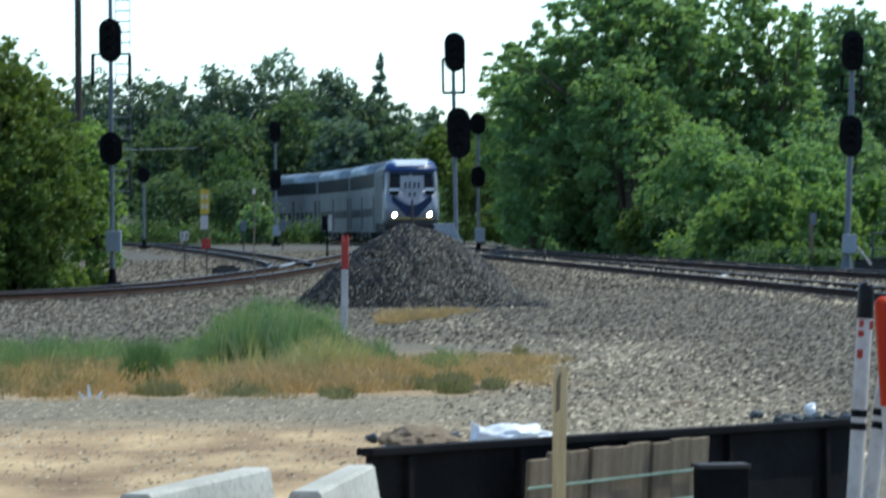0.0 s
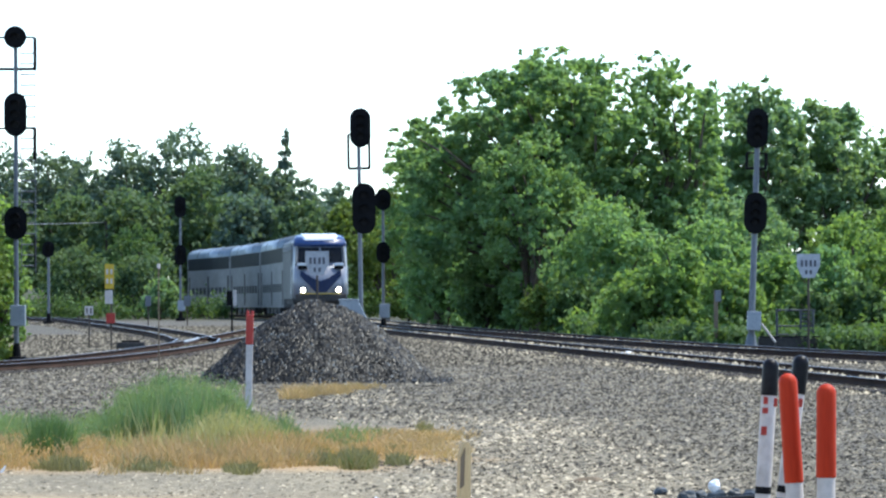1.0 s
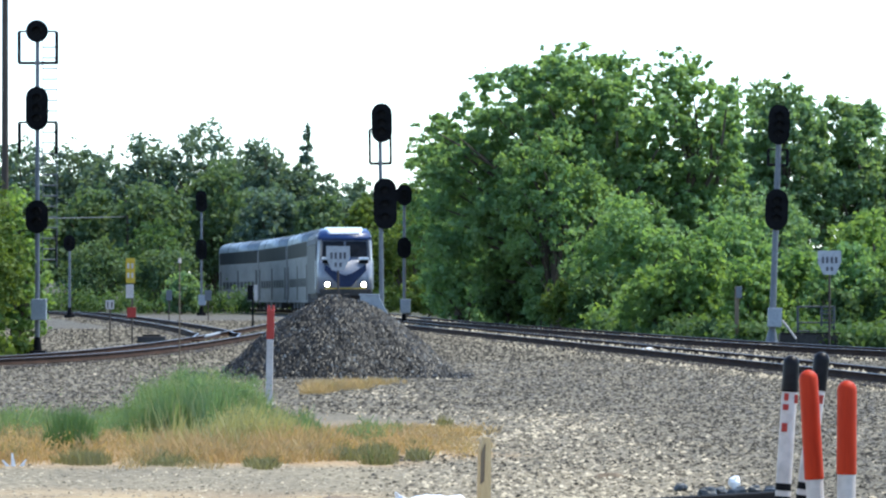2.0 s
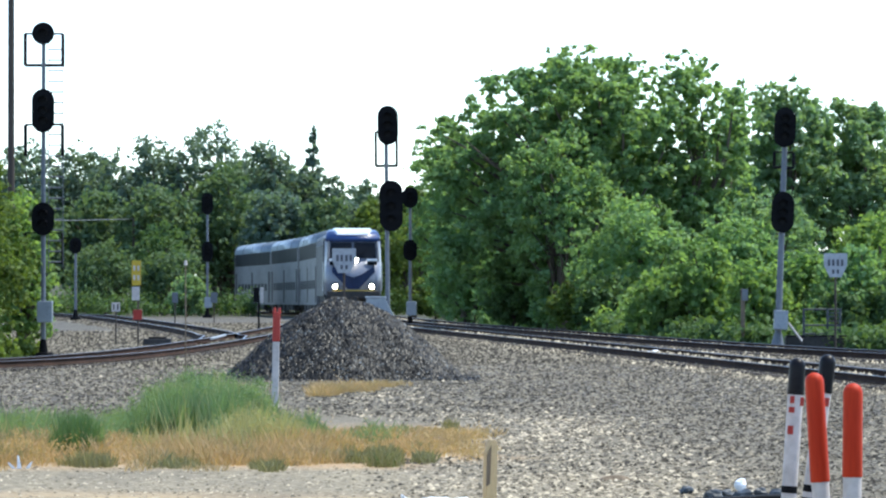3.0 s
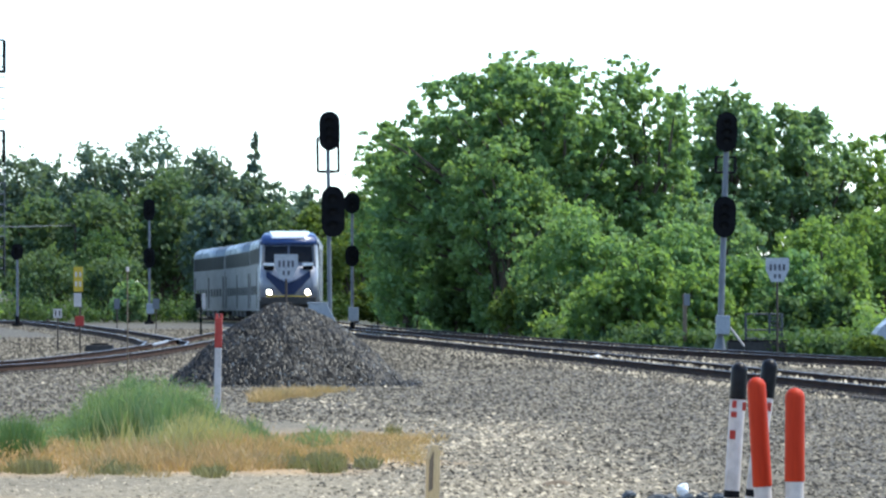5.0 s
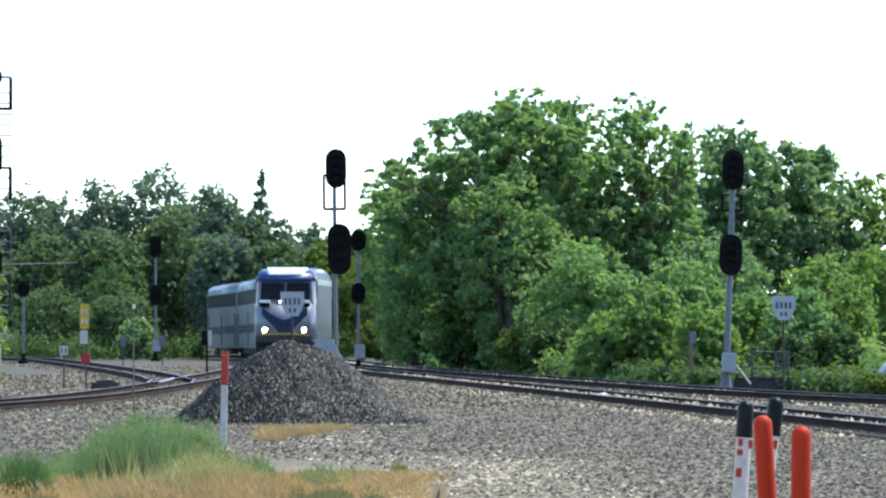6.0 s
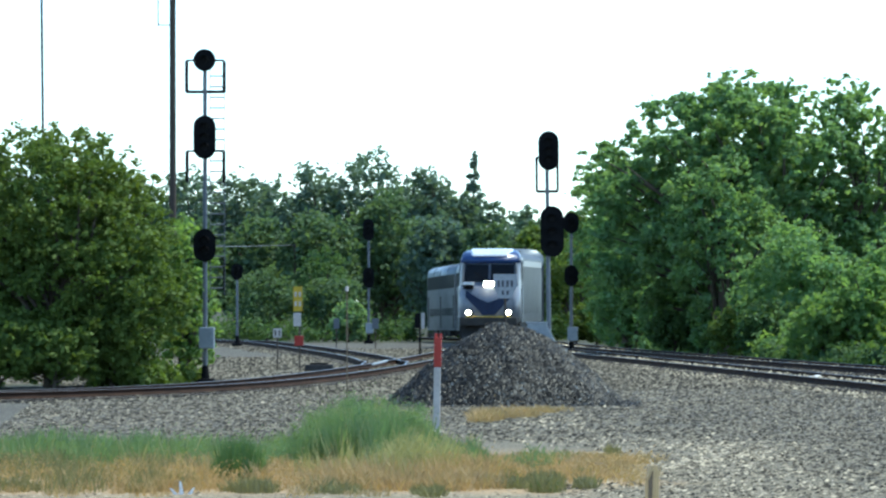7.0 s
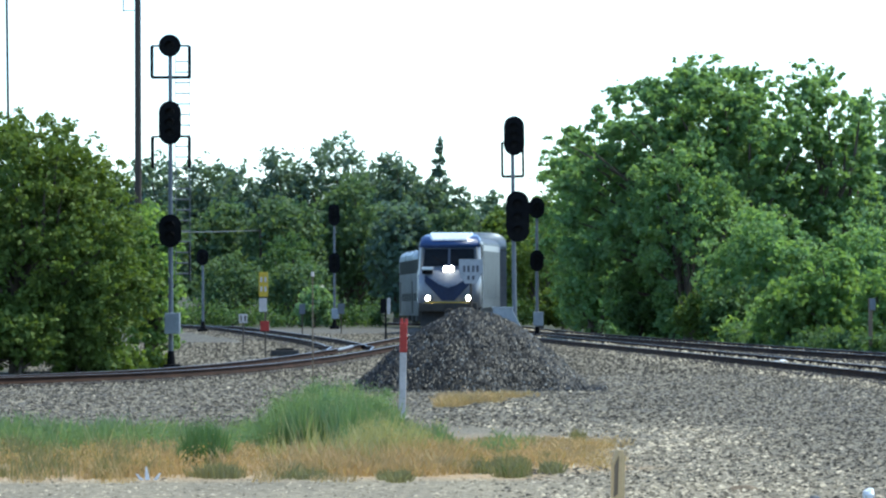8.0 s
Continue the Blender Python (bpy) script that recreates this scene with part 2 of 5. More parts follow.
M_UNDER = mat("grimy_running_gear", (0.03, 0.028, 0.026), (0.07, 0.062, 0.055), 0.8, 9.0, 0.7, 0.2, 0.1)
M_WHEEL = mat("worn_wheel_steel", (0.10, 0.095, 0.09), (0.20, 0.19, 0.18), 1.5, 12.0, 0.45, 0.8, 0.05)
M_LAMP = mat("lit_headlamp_lens", (0.9, 0.9, 0.85), (0.95, 0.95, 0.9), 2.0, 10.0, 0.2, emit=((1.0, 0.86, 0.66), 140.0), bump=0.0)
M_VEHICLE = mat("pale_vehicle_paint", (0.28, 0.31, 0.35), (0.34, 0.37, 0.41), 0.8, 8.0, 0.3, 0.0, 0.02)
M_LEAF_BIG = leaf_mat("broad_green_leaves", (0.126, 0.224, 0.112), (0.236, 0.38, 0.18), 0.46)
M_LEAF_PALE = leaf_mat("grey_green_leaves", (0.128, 0.222, 0.13), (0.22, 0.345, 0.205), 0.46)
M_LEAF_BRIGHT = leaf_mat("yellow_green_leaves", (0.118, 0.208, 0.078), (0.222, 0.345, 0.128), 0.46)
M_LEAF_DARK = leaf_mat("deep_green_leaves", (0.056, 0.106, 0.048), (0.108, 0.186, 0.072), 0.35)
# Bluer and lighter than near leaves: distance haze put into the colour.
M_LEAF_FAR = leaf_mat("haze_tinted_blue_green_leaves", (0.082, 0.137, 0.118), (0.135, 0.203, 0.164), 0.38)
M_LEAF_OLIVE = leaf_mat("olive_green_leaves", (0.067, 0.118, 0.033), (0.1488, 0.215, 0.055), 0.32)
M_LEAF_MID = leaf_mat("dull_green_leaves", (0.070, 0.124, 0.071), (0.13, 0.2, 0.107), 0.38)
M_GRASS = leaf_mat("fresh_green_grass", (0.10, 0.175, 0.095), (0.18, 0.26, 0.15), 0.45)
M_STRAW = leaf_mat("dry_straw_grass", (0.355, 0.25, 0.138), (0.43, 0.33, 0.205), 0.3, 0.8)
M_SEED = leaf_mat("pale_seed_heads", (0.22, 0.24, 0.13), (0.36, 0.36, 0.225), 0.36, 0.8)
M_WEED = leaf_mat("dusty_green_weeds", (0.15, 0.15, 0.085), (0.24, 0.23, 0.135), 0.35, 0.8)


# ---- building helpers ----
def part(name, bm, material, parent=None, label="", m=None, smooth=False):
    """Links a bmesh as one mesh object, under a thing or a part if one is given."""
    me = bpy.data.meshes.new(name)
    bm.to_mesh(me)
    bm.free()
    me.materials.append(material)
    if smooth:
        me.shade_smooth()
    ob = new(name, me)
    if parent is not None:
        ob.parent = parent
    if m is not None:
        ob.matrix_basis = m
    return tagged(ob, label)


def thing(name, m, label, category, group="", kind=""):
    ob = new(name)
    ob.empty_display_size = 0.2
    ob.matrix_basis = m
    return tagged(ob, label, category, group, kind)


def mesh_np(name, verts, faces, material, parent=None, label=""):
    """A mesh from arrays: verts n x 3, faces n x k."""
    me = bpy.data.meshes.new(name)
    k = faces.shape[1]
    me.vertices.add(len(verts))
    me.vertices.foreach_set("co", verts.astype(np.float32).ravel())
    me.loops.add(faces.size)
    me.loops.foreach_set("vertex_index", faces.astype(np.int32).ravel())
    me.polygons.add(len(faces))
    me.polygons.foreach_set("loop_start", np.arange(0, faces.size, k, dtype=np.int32))
    me.update(calc_edges=True)
    me.validate()
    me.materials.append(material)
    ob = new(name, me)
    if parent is not None:
        ob.parent = parent
    return tagged(ob, label)


def box(x, y, z, sx, sy, sz, bevel=0.0, bm=None):
    """A bevelled block whose centre is at x, y, z."""
    bm = bm or bmesh.new()
    made = bmesh.ops.create_cube(bm, size=1.0, matrix=Matrix.Translation((x, y, z)) @ Matrix.Diagonal((sx, sy, sz, 1)))
    if bevel:
        edges = list({e for v in made["verts"] for e in v.link_edges})
        bmesh.ops.bevel(bm, geom=edges, offset=bevel, segments=2, affect="EDGES", profile=0.6)
    return bm


def rod(a, b, r0, r1=None, seg=12, bm=None):
    """A round bar from a to b."""
    bm = bm or bmesh.new()
    a, b = Vector(a), Vector(b)
    d = b - a
    m = Matrix.Translation((a + b) / 2) @ d.to_track_quat("Z", "Y").to_matrix().to_4x4()
    bmesh.ops.create_cone(bm, cap_ends=True, segments=seg, radius1=r0, radius2=r0 if r1 is None else r1, depth=d.length, matrix=m)
    return bm


def extrude_outline(pts, y0, y1, bevel=0.0):
    """A plate: an outline in x, z made solid from y0 to y1."""
    bm = bmesh.new()
    fr = [bm.verts.new((x, y0, z)) for x, z in pts]
    bk = [bm.verts.new((x, y1, z)) for x, z in pts]
    n = len(pts)
    bm.faces.new(fr)
    bm.faces.new(bk[::-1])
    for i in range(n):
        bm.faces.new((fr[i], bk[i], bk[(i + 1) % n], fr[(i + 1) % n]))
    bmesh.ops.recalc_face_normals(bm, faces=bm.faces)
    if bevel:
        rim = [e for e in bm.edges if abs(e.verts[0].co.y - e.verts[1].co.y) < 1e-6 and abs(e.verts[0].co.y - y0) < 1e-6]
        bmesh.ops.bevel(bm, geom=rim, offset=bevel, segments=2, affect="EDGES")
    return bm


def loft(sections):
    """A skin through rings of the same number of points, closed at both ends."""
    bm = bmesh.new()
    rings = [[bm.verts.new(p) for p in ring] for ring in sections]
    n = len(rings[0])
    for a, b in zip(rings, rings[1:]):
        for i in range(n):
            bm.faces.new((a[i], a[(i + 1) % n], b[(i + 1) % n], b[i]))
    bm.faces.new(rings[0][::-1])
    bm.faces.new(rings[-1])
    bmesh.ops.recalc_face_normals(bm, faces=bm.faces)
    return bm


def curve_points(ctrl, step):
    """Catmull-Rom through ctrl, sampled at even steps: points and unit directions."""
    c = np.array(ctrl, float)
    c = np.vstack([2 * c[0] - c[1], c, 2 * c[-1] - c[-2]])
    out = []
    for i in range(1, len(c) - 2):
        for u in np.linspace(0, 1, 40, endpoint=False):
            p0, p1, p2, p3 = c[i - 1:i + 3]
            out.append(0.5 * (2 * p1 + (p2 - p0) * u + (2 * p0 - 5 * p1 + 4 * p2 - p3) * u**2 + (3 * p1 - p0 - 3 * p2 + p3) * u**3))
    out = np.array(out)
    for _ in range(3):
        out[20:-20] = np.array([out[i - 20:i + 21].mean(0) for i in range(20, len(out) - 20)])
    s = np.concatenate([[0], np.cumsum(np.linalg.norm(np.diff(out, axis=0), axis=1))])
    g = np.arange(0, s[-1], step)
    p = np.stack([np.interp(g, s, out[:, 0]), np.interp(g, s, out[:, 1])], 1)
    d = np.gradient(p, axis=0)
    return p, d / np.linalg.norm(d, axis=1)[:, None]


RNG = np.random.default_rng(7)


# ---- the ground ----
TRACK_A = [(-24.5, 412), (-18.5, 389), (-16.6, 381), (-13.6, 364), (-11.0, 344), (-8.9, 323), (-7.6, 309), (-6.56, 291), (-5.87, 281), (-5.63, 271), (-5.8, 265.5),
           (-6.35, 255), (-6.6, 245), (-6.75, 225), (-7.6, 185), (-8.3, 165), (-9.3, 146), (-11.2, 132), (-14.6, 124), (-20, 117.5), (-30, 109)]
TRACK_B = [(-34, 360), (-22.0, 291), (-14.6, 236), (-9.2, 195), (-8.0, 172)]
TRACK_C = [(-5.75, 266), (-5.0, 247), (-3.4, 230), (-0.74, 207), (4.0, 165), (8.96, 121), (12.2, 92), (16.0, 58)]
TRACK_D = [(-6.75, 294), (-5.2, 280), (-3.6, 262), (-1.9, 242), (0.72, 220), (4.95, 190), (9.2, 160), (12.1, 146), (17.5, 124), (25, 98)]
LINE_A, LINE_B, LINE_C, LINE_D = (curve_points(c, 0.5) for c in (TRACK_A, TRACK_B, TRACK_C, TRACK_D))


def fall(y):
    """The line drops gently away beyond 270 m."""
    return -0.006 * min(max(y - 270.0, 0.0), 160.0)


def height(x, y):
    """The lie of the land: nearly level, faintly uneven."""
    return fall(y) - 0.02 + 0.035 * (noise.noise((x * 0.35, y * 0.2, 3.0)) + 0.5 * noise.noise((x * 1.4, y * 0.9, 8.0))) * (1.0 if 20 < y < 330 else 0.0)


def build_ground():
    xs = np.concatenate([[-3000, -1200, -500, -200, -100, -60], np.arange(-40, 30.1, 0.7), [45, 70, 120, 250, 600, 1400, 3000]])
    ys = np.concatenate([[-2500, -800, -200, -50, 0], np.arange(20, 270, 1.2), np.arange(272, 480, 8), [520, 600, 800, 1200, 2000, 4500]])
    v = np.array([(x, y, height(x, y)) for y in ys for x in xs])
    nx = len(xs)
    f = np.array([(j * nx + i, j * nx + i + 1, (j + 1) * nx + i + 1, (j + 1) * nx + i) for j in range(len(ys) - 1) for i in range(nx - 1)])
    ob = mesh_np("ground", v, f, M_GROUND)
    ob.data.shade_smooth()
    tagged(ob, "grey gravel and tan dirt railway ground", "ground", kind="structure")


build_ground()

# stones: three-sided chips with jittered corners, open where they lie on the ground
CHIP = np.array([(1, 0, 0), (-0.5, 0.87, 0), (-0.5, -0.87, 0), (0, 0, 1)], float)
CHIP_F = np.array([(0, 1, 3), (1, 2, 3), (2, 0, 3)])


def stones(name, p, size, material, parent=None, label="", flat=0.7):
    n = len(p)
    v = CHIP[None] * RNG.uniform(0.65, 1.4, (n, 4, 3)) + RNG.normal(0, 0.2, (n, 4, 3))
    v[:, :3, 2] -= 0.45
    v[:, :, 2] *= flat
    a = RNG.uniform(0, 6.28, n)
    ca, sa = np.cos(a)[:, None], np.sin(a)[:, None]
    v = np.stack([v[..., 0] * ca - v[..., 1] * sa, v[..., 0] * sa + v[..., 1] * ca, v[..., 2]], -1)
    v = v * size[:, None, None] + p[:, None, :]
    f = CHIP_F[None] + (np.arange(n) * 4)[:, None, None]
    return mesh_np(name, v.reshape(-1, 3), f.reshape(-1, 3), material, parent, label)


def line_x(line, y):
    """Where a track lies across at the distance y."""
    p = line[0]
    o = np.argsort(p[:, 1])
    return np.interp(y, p[o, 1], p[o, 0])


def build_gravel():
    n = 170000
    y = 48 + 112 * RNG.random(n) ** 1.15
    half = y * 0.0875 + 3.5
    x = RNG.uniform(-1, 1, n) * half
    keep = x > np.where(y < 64, -0.3, np.where(y < 88, -0.2 + 0.5 * np.sin(y), -30)) + RNG.normal(0, 0.7, n)
    keep &= x < line_x(LINE_D, y) + 1.5
    x, y = x[keep], y[keep]
    z = np.array([height(a, b) for a, b in zip(x, y)])
    grit = 8000
    gy = RNG.uniform(44, 66, grit)
    gx = RNG.uniform(-1, 0.1, grit) * (gy * 0.12 + 1)
    x, y = np.concatenate([x, gx]), np.concatenate([y, gy])
    z = np.concatenate([z, np.array([height(a, b) for a, b in zip(gx, gy)]) - 0.005])
    size = (0.012 + 0.040 * RNG.random(len(x)) ** 2.0) * (0.8 + y / 200)
    size[-grit:] *= 0.55
    p = np.stack([x, y, z + 0.012], 1)
    drift = np.array([noise.noise((a * 0.35, b * 0.1, 5.0)) for a, b in zip(x, y)])
    dusty = RNG.random(len(x)) < np.clip((106 - y) / 52 + 0.8 * drift - 0.22 * np.maximum(x - 1.6, 0) - 0.3 * np.maximum(-3.0 - x, 0) * (y > 69), 0.03, 0.95)
    dusty[-grit:] = True
    ob = stones("gravel", p[~dusty], size[~dusty], M_STONE, flat=0.36)
    tagged(ob, "loose dark grey crushed gravel near the tracks", "gravel", kind="stuff")
    ob = stones("gravel", p[dusty], size[dusty], M_DUSTY, flat=0.36)
    tagged(ob, "loose dusty tan-grey gravel on the near side", "gravel", kind="stuff")


build_gravel()


def build_far_gravel():
    """Rougher stone between the joining tracks."""
    n = 26000
    y = RNG.uniform(133, 250, n)
    x = line_x(LINE_A, y) + RNG.uniform(-7.0, 7.0, n)
    keep = (x + 0.1128 * y < 28.0) & (x > -13.5 - 0.05 * (y - 150))
    x, y = x[keep], y[keep]
    wy = RNG.uniform(138, 225, 16000)  # the wedge between the curve and the branch
    wx = line_x(LINE_A, wy) + 1.6 + RNG.random(16000) * np.maximum(line_x(LINE_C, wy) - line_x(LINE_A, wy) - 3.0, 0.1)
    ry = RNG.uniform(150, 215, 5000)  # rubble on the sandy path
    rx = RNG.uniform(-19, -12.5, 5000)
    x, y = np.concatenate([x, wx, rx]), np.concatenate([y, wy, ry])
    ob = stones("gravel", np.stack([x, y, np.full(len(x), 0.0)], 1), RNG.uniform(0.03, 0.10, len(x)), M_STONE, flat=0.5)
    tagged(ob, "coarse dark gravel between the joining tracks", "gravel", kind="stuff")


build_far_gravel()


# ---- tracks ----
PROFILE = [(-0.07, 0), (0.07, 0), (0.07, 0.012), (0.012, 0.03), (0.012, 0.125), (0.036, 0.14), (0.036, 0.166), (0.028, 0.172),
           (-0.028, 0.172), (-0.036, 0.166), (-0.036, 0.14), (-0.012, 0.125), (-0.012, 0.03), (-0.07, 0.012)]
RAIL_Z = 0.06
RAIL_TOP = RAIL_Z + 0.172


def rail(name, line, off, parent, lo=0, hi=None):
    p, d = line
    nrm = np.stack([-d[:, 1], d[:, 0]], 1)
    c = (p + nrm * off)[lo:hi:2]
    nn = nrm[lo:hi:2]
    k = len(PROFILE)
    v = np.array([(c[i, 0] + nn[i, 0] * a, c[i, 1] + nn[i, 1] * a, RAIL_Z + h + fall(c[i, 1])) for i in range(len(c)) for a, h in PROFILE])
    f = np.array([(i * k + j, i * k + (j + 1) % k, (i + 1) * k + (j + 1) % k, (i + 1) * k + j) for i in range(len(c) - 1) for j in range(k)])
    ob = mesh_np(name, v, f, M_RAIL, parent, "rust-brown steel rail with a worn head")
    ob.data.materials.append(M_RAILTOP)
    idx = np.tile(np.array([1 if j in (6, 7, 8) else 0 for j in range(k)], np.int32), len(c) - 1)
    ob.data.polygons.foreach_set("material_index", idx)
    return ob


TIE_ME = []


def track(name, line, label, y0, y1, stone, heaped=0.05):
    t = thing(name, Matrix(), label, "railway track", kind="structure")
    for off in (-0.7535, 0.7535):
        rail("rail", line, off, t)
    if not TIE_ME:
        ob = part("tie", box(0, 0, 0, 2.6, 0.23, 0.16), M_TIE, t)
        TIE_ME.append(ob.data)
        bpy.data.objects.remove(ob)
    p, d = line
    bed = []
    for i in range(0, len(p), 1):
        if y0 < p[i, 1] < y1:
            ob = new("tie", TIE_ME[0])
            ob.parent = t
            ob.matrix_basis = pose(p[i, 0], p[i, 1], -0.045 + fall(p[i, 1]), 0, 0, math.degrees(math.atan2(d[i, 1], d[i, 0])) + 90)
    for i in range(len(p)):
        if 105 < p[i, 1] < 300:
            for _ in range(26):
                a, b = RNG.uniform(-2.4, 2.4), RNG.uniform(-0.3, 0.3)
                crown = heaped if abs(a) < 0.66 else 0.052 - 0.03 * abs(a)
                bed.append((p[i, 0] - d[i, 1] * a + d[i, 0] * b, p[i, 1] + d[i, 0] * a + d[i, 1] * b, crown + fall(p[i, 1])))
    bed = np.array(bed)
    ob = stones("ballast", bed, RNG.uniform(0.03, 0.07, len(bed)), stone, t, "grey crushed stone ballast")
    tagged(ob, kind="stuff")
    return t


track("track_1", LINE_A, "curving railway track with rust-brown rails", 118, 250, M_STONE)
track("track_2", LINE_B, "joining railway track with rust-brown rails", 178, 300, M_STONE)
track("track_3", LINE_C, "branching railway track with dark worn rails", 88, 240, M_DUSTY, 0.135)
track("track_4", LINE_D, "second branching railway track with dark worn rails", 118, 280, M_DUSTY, 0.135)


# ---- trees and shrubs ----
def leaves(clumps, n, size, rng, up=0.25, squash=0.85):
    """Leaf blades on and in a set of clumps (x, y, z, r): kite-shaped, each folded a little."""
    c = np.array(clumps, float)
    w = c[:, 3] ** 2
    k = rng.choice(len(c), n, p=w / w.sum())
    d = rng.normal(0, 1, (n, 3))
    d /= np.linalg.norm(d, axis=1)[:, None]
    r = c[k, 3] * (0.1 + np.abs(rng.normal(0, 0.62, n)))
    p = c[k, :3] + d * r[:, None] * np.array((1, 1, squash))
    p += rng.normal(0, 0.14, (n, 3)) * c[k, 3][:, None]
    nrm = d + rng.normal(0, 0.8, (n, 3)) + np.array((0, 0, up))
    nrm /= np.linalg.norm(nrm, axis=1)[:, None]
    t = np.cross(nrm, rng.normal(0, 1, (n, 3)))
    t /= np.linalg.norm(t, axis=1)[:, None] + 1e-9
    b = np.cross(nrm, t)
    s = (size * rng.uniform(0.55, 1.35, n))[:, None]
    v = np.stack([p - t * s, p + b * s * 0.55 + nrm * s * 0.18, p + t * s, p - b * s * 0.55 + nrm * s * 0.18], 1)
    return v.reshape(-1, 3), np.arange(4 * n).reshape(-1, 4)


def sprays(boughs, rng, each, lo=0.26, hi=0.55):
    """Breaks each bough into flat sprays of leaves, most of them on its outer and upper side."""
    out = []
    for x, y, z, r in boughs:
        for _ in range(each):
            u = rng.normal(0, 1, 3)
            u[2] += 0.3
            u /= np.linalg.norm(u)
            q = rng.uniform(0.5, 1.25)
            out.append((x + u[0] * r * q, y + u[1] * r * q, z + u[2] * r * q * 0.85, r * rng.uniform(lo, hi)))
    return out


def limb_tubes(limbs):
    """Tapering, slightly crooked limbs: (from, to, r0, r1)."""
    bm = bmesh.new()
    for a, b, r0, r1 in limbs:
        a, b = Vector(a), Vector(b)
        mid = a.lerp(b, 0.5) + Vector((0.08, -0.05, 0.06)) * (b - a).length
        rod(a, mid, r0, (r0 + r1) / 2, 7, bm)
        rod(mid, b, (r0 + r1) / 2, r1, 7, bm)
    return bm


def tree(name, x, y, tall, rx, ry, base, leaf, material, label, n, clump=0.22, seed=1, category="tree", group="", lumps=34, flat_top=0.0, skirt=0.0, lobes=(), each=9):
    """A tapered trunk with limbs, and a crown of boughs broken into leaf sprays. lobes: (x, z, rx, rz) of the crown's
    parts about the trunk, where it is not one round form between the heights base and tall."""
    rng = np.random.default_rng(seed)
    t = thing(name, pose(x, y, -0.03 + fall(y)), label, category, group)
    lobes = lobes or ((0.0, (tall + base) / 2, rx, (tall - base) / 2),)
    share = np.array([a * b for _, _, a, b in lobes])
    pick = rng.choice(len(lobes), lumps, p=share / share.sum())
    boughs, limbs, tips = [], [], []
    for i in range(lumps):
        cx, cz, lx, lz = lobes[pick[i]]
        u = rng.normal(0, 1, 3)
        u /= np.linalg.norm(u)
        q = rng.random() ** 0.36
        ruff = 0.99 + 0.24 * noise.noise((u[0] * 2.1 + seed, u[1] * 2.1, u[2] * 2.1 + cx))
        r = clump * (rx + lz) / 2 * rng.uniform(0.5, 1.4)
        w = (1.0 + flat_top * max(u[2], 0) + skirt * max(-u[2], 0)) * ruff
        px, py, pz = cx + u[0] * q * (lx - r * 0.7) * w, u[1] * q * (ry - r * 0.7), cz + u[2] * q * (lz - r * 0.7) * ruff
        pz = max(pz, r * 0.5)
        boughs.append((px, py, pz, r))
        if i % 4 == 0:
            limbs.append(((0.15 * px, 0.15 * py, max(0.2, pz * rng.uniform(0.25, 0.5))), (px, py, pz), 0.018 * tall * rng.uniform(0.5, 0.9), 0.02))
    # thinner leafage between the boughs, with gaps
    fill = []
    while len(fill) < lumps * 7:
        cx, cz, lx, lz = lobes[rng.choice(len(lobes), p=share / share.sum())]
        u = rng.normal(0, 1, 3)
        u *= rng.random() ** 0.42 / np.linalg.norm(u)
        w = 1.0 + skirt * max(-u[2], 0)
        a = (cx + u[0] * lx * 0.97 * w, u[1] * ry * 0.97, cz + u[2] * lz * 0.97)
        if noise.noise((a[0] * 0.8 + seed, a[1] * 0.8, a[2] * 0.8)) > -0.3:
            fill.append((a[0], a[1], max(a[2], 0.1), clump * (rx + lz) / 2 * rng.uniform(0.3, 0.6)))
    # loose twigs that break the outline
    for i in range(lumps // 2):
        cx, cz, lx, lz = lobes[pick[i]]
        u = rng.normal(0, 1, 3)
        u[2] = abs(u[2]) + 0.05
        u /= np.linalg.norm(u)
        k = rng.uniform(0.86, 1.0)
        r = clump * (rx + lz) / 2 * rng.uniform(0.12, 0.3)
        a = np.array((cx + u[0] * lx * k, u[1] * ry * k, cz + u[2] * lz * k))
        for m in range(3):
            tips.append((*(a - u * r * 1.3 * m + rng.normal(0, 0.3, 3) * r), r * (0.7 + 0.2 * m)))
    limbs.insert(0, ((0, 0, 0), (0.02 * tall, 0, tall * 0.72), 0.03 * tall, 0.008 * tall))
    part("trunk", limb_tubes(limbs), M_BARK, t, "brown trunk with forking limbs")
    v, f = leaves(boughs + fill + sprays(boughs, rng, each) + tips, n, leaf, rng, 0.45, 0.6)
    v[:, 2] = np.maximum(v[:, 2], 0.02)
    mesh_np("crown", v, f, material, t, "leafy crown of many small sprays")
    return t


def conifer(x, y, tall, material, label, seed=3):
    rng = np.random.default_rng(seed)
    t = thing("conifer_tree", pose(x, y, -0.03 + fall(y)), label, "tree")
    part("trunk", rod((0, 0, 0), (0, 0, tall), 0.02 * tall, 0.02, 8), M_BARK, t)
    clumps = []
    for i in range(120):
        h = tall * (0.30 + 0.69 * rng.random() ** 0.8)
        a = rng.uniform(0, 6.28)
        reach = 0.165 * (tall - h) * rng.uniform(0.4, 1.15) + 0.08
        clumps.append((reach * math.cos(a), reach * math.sin(a), h - 0.15 * reach, 0.12 + 0.045 * (tall - h)))
    v, f = leaves(clumps, 5000, 0.2, rng, 0.0)
    mesh_np("crown", v, f, material, t, "dark tapering crown with sparse branches")


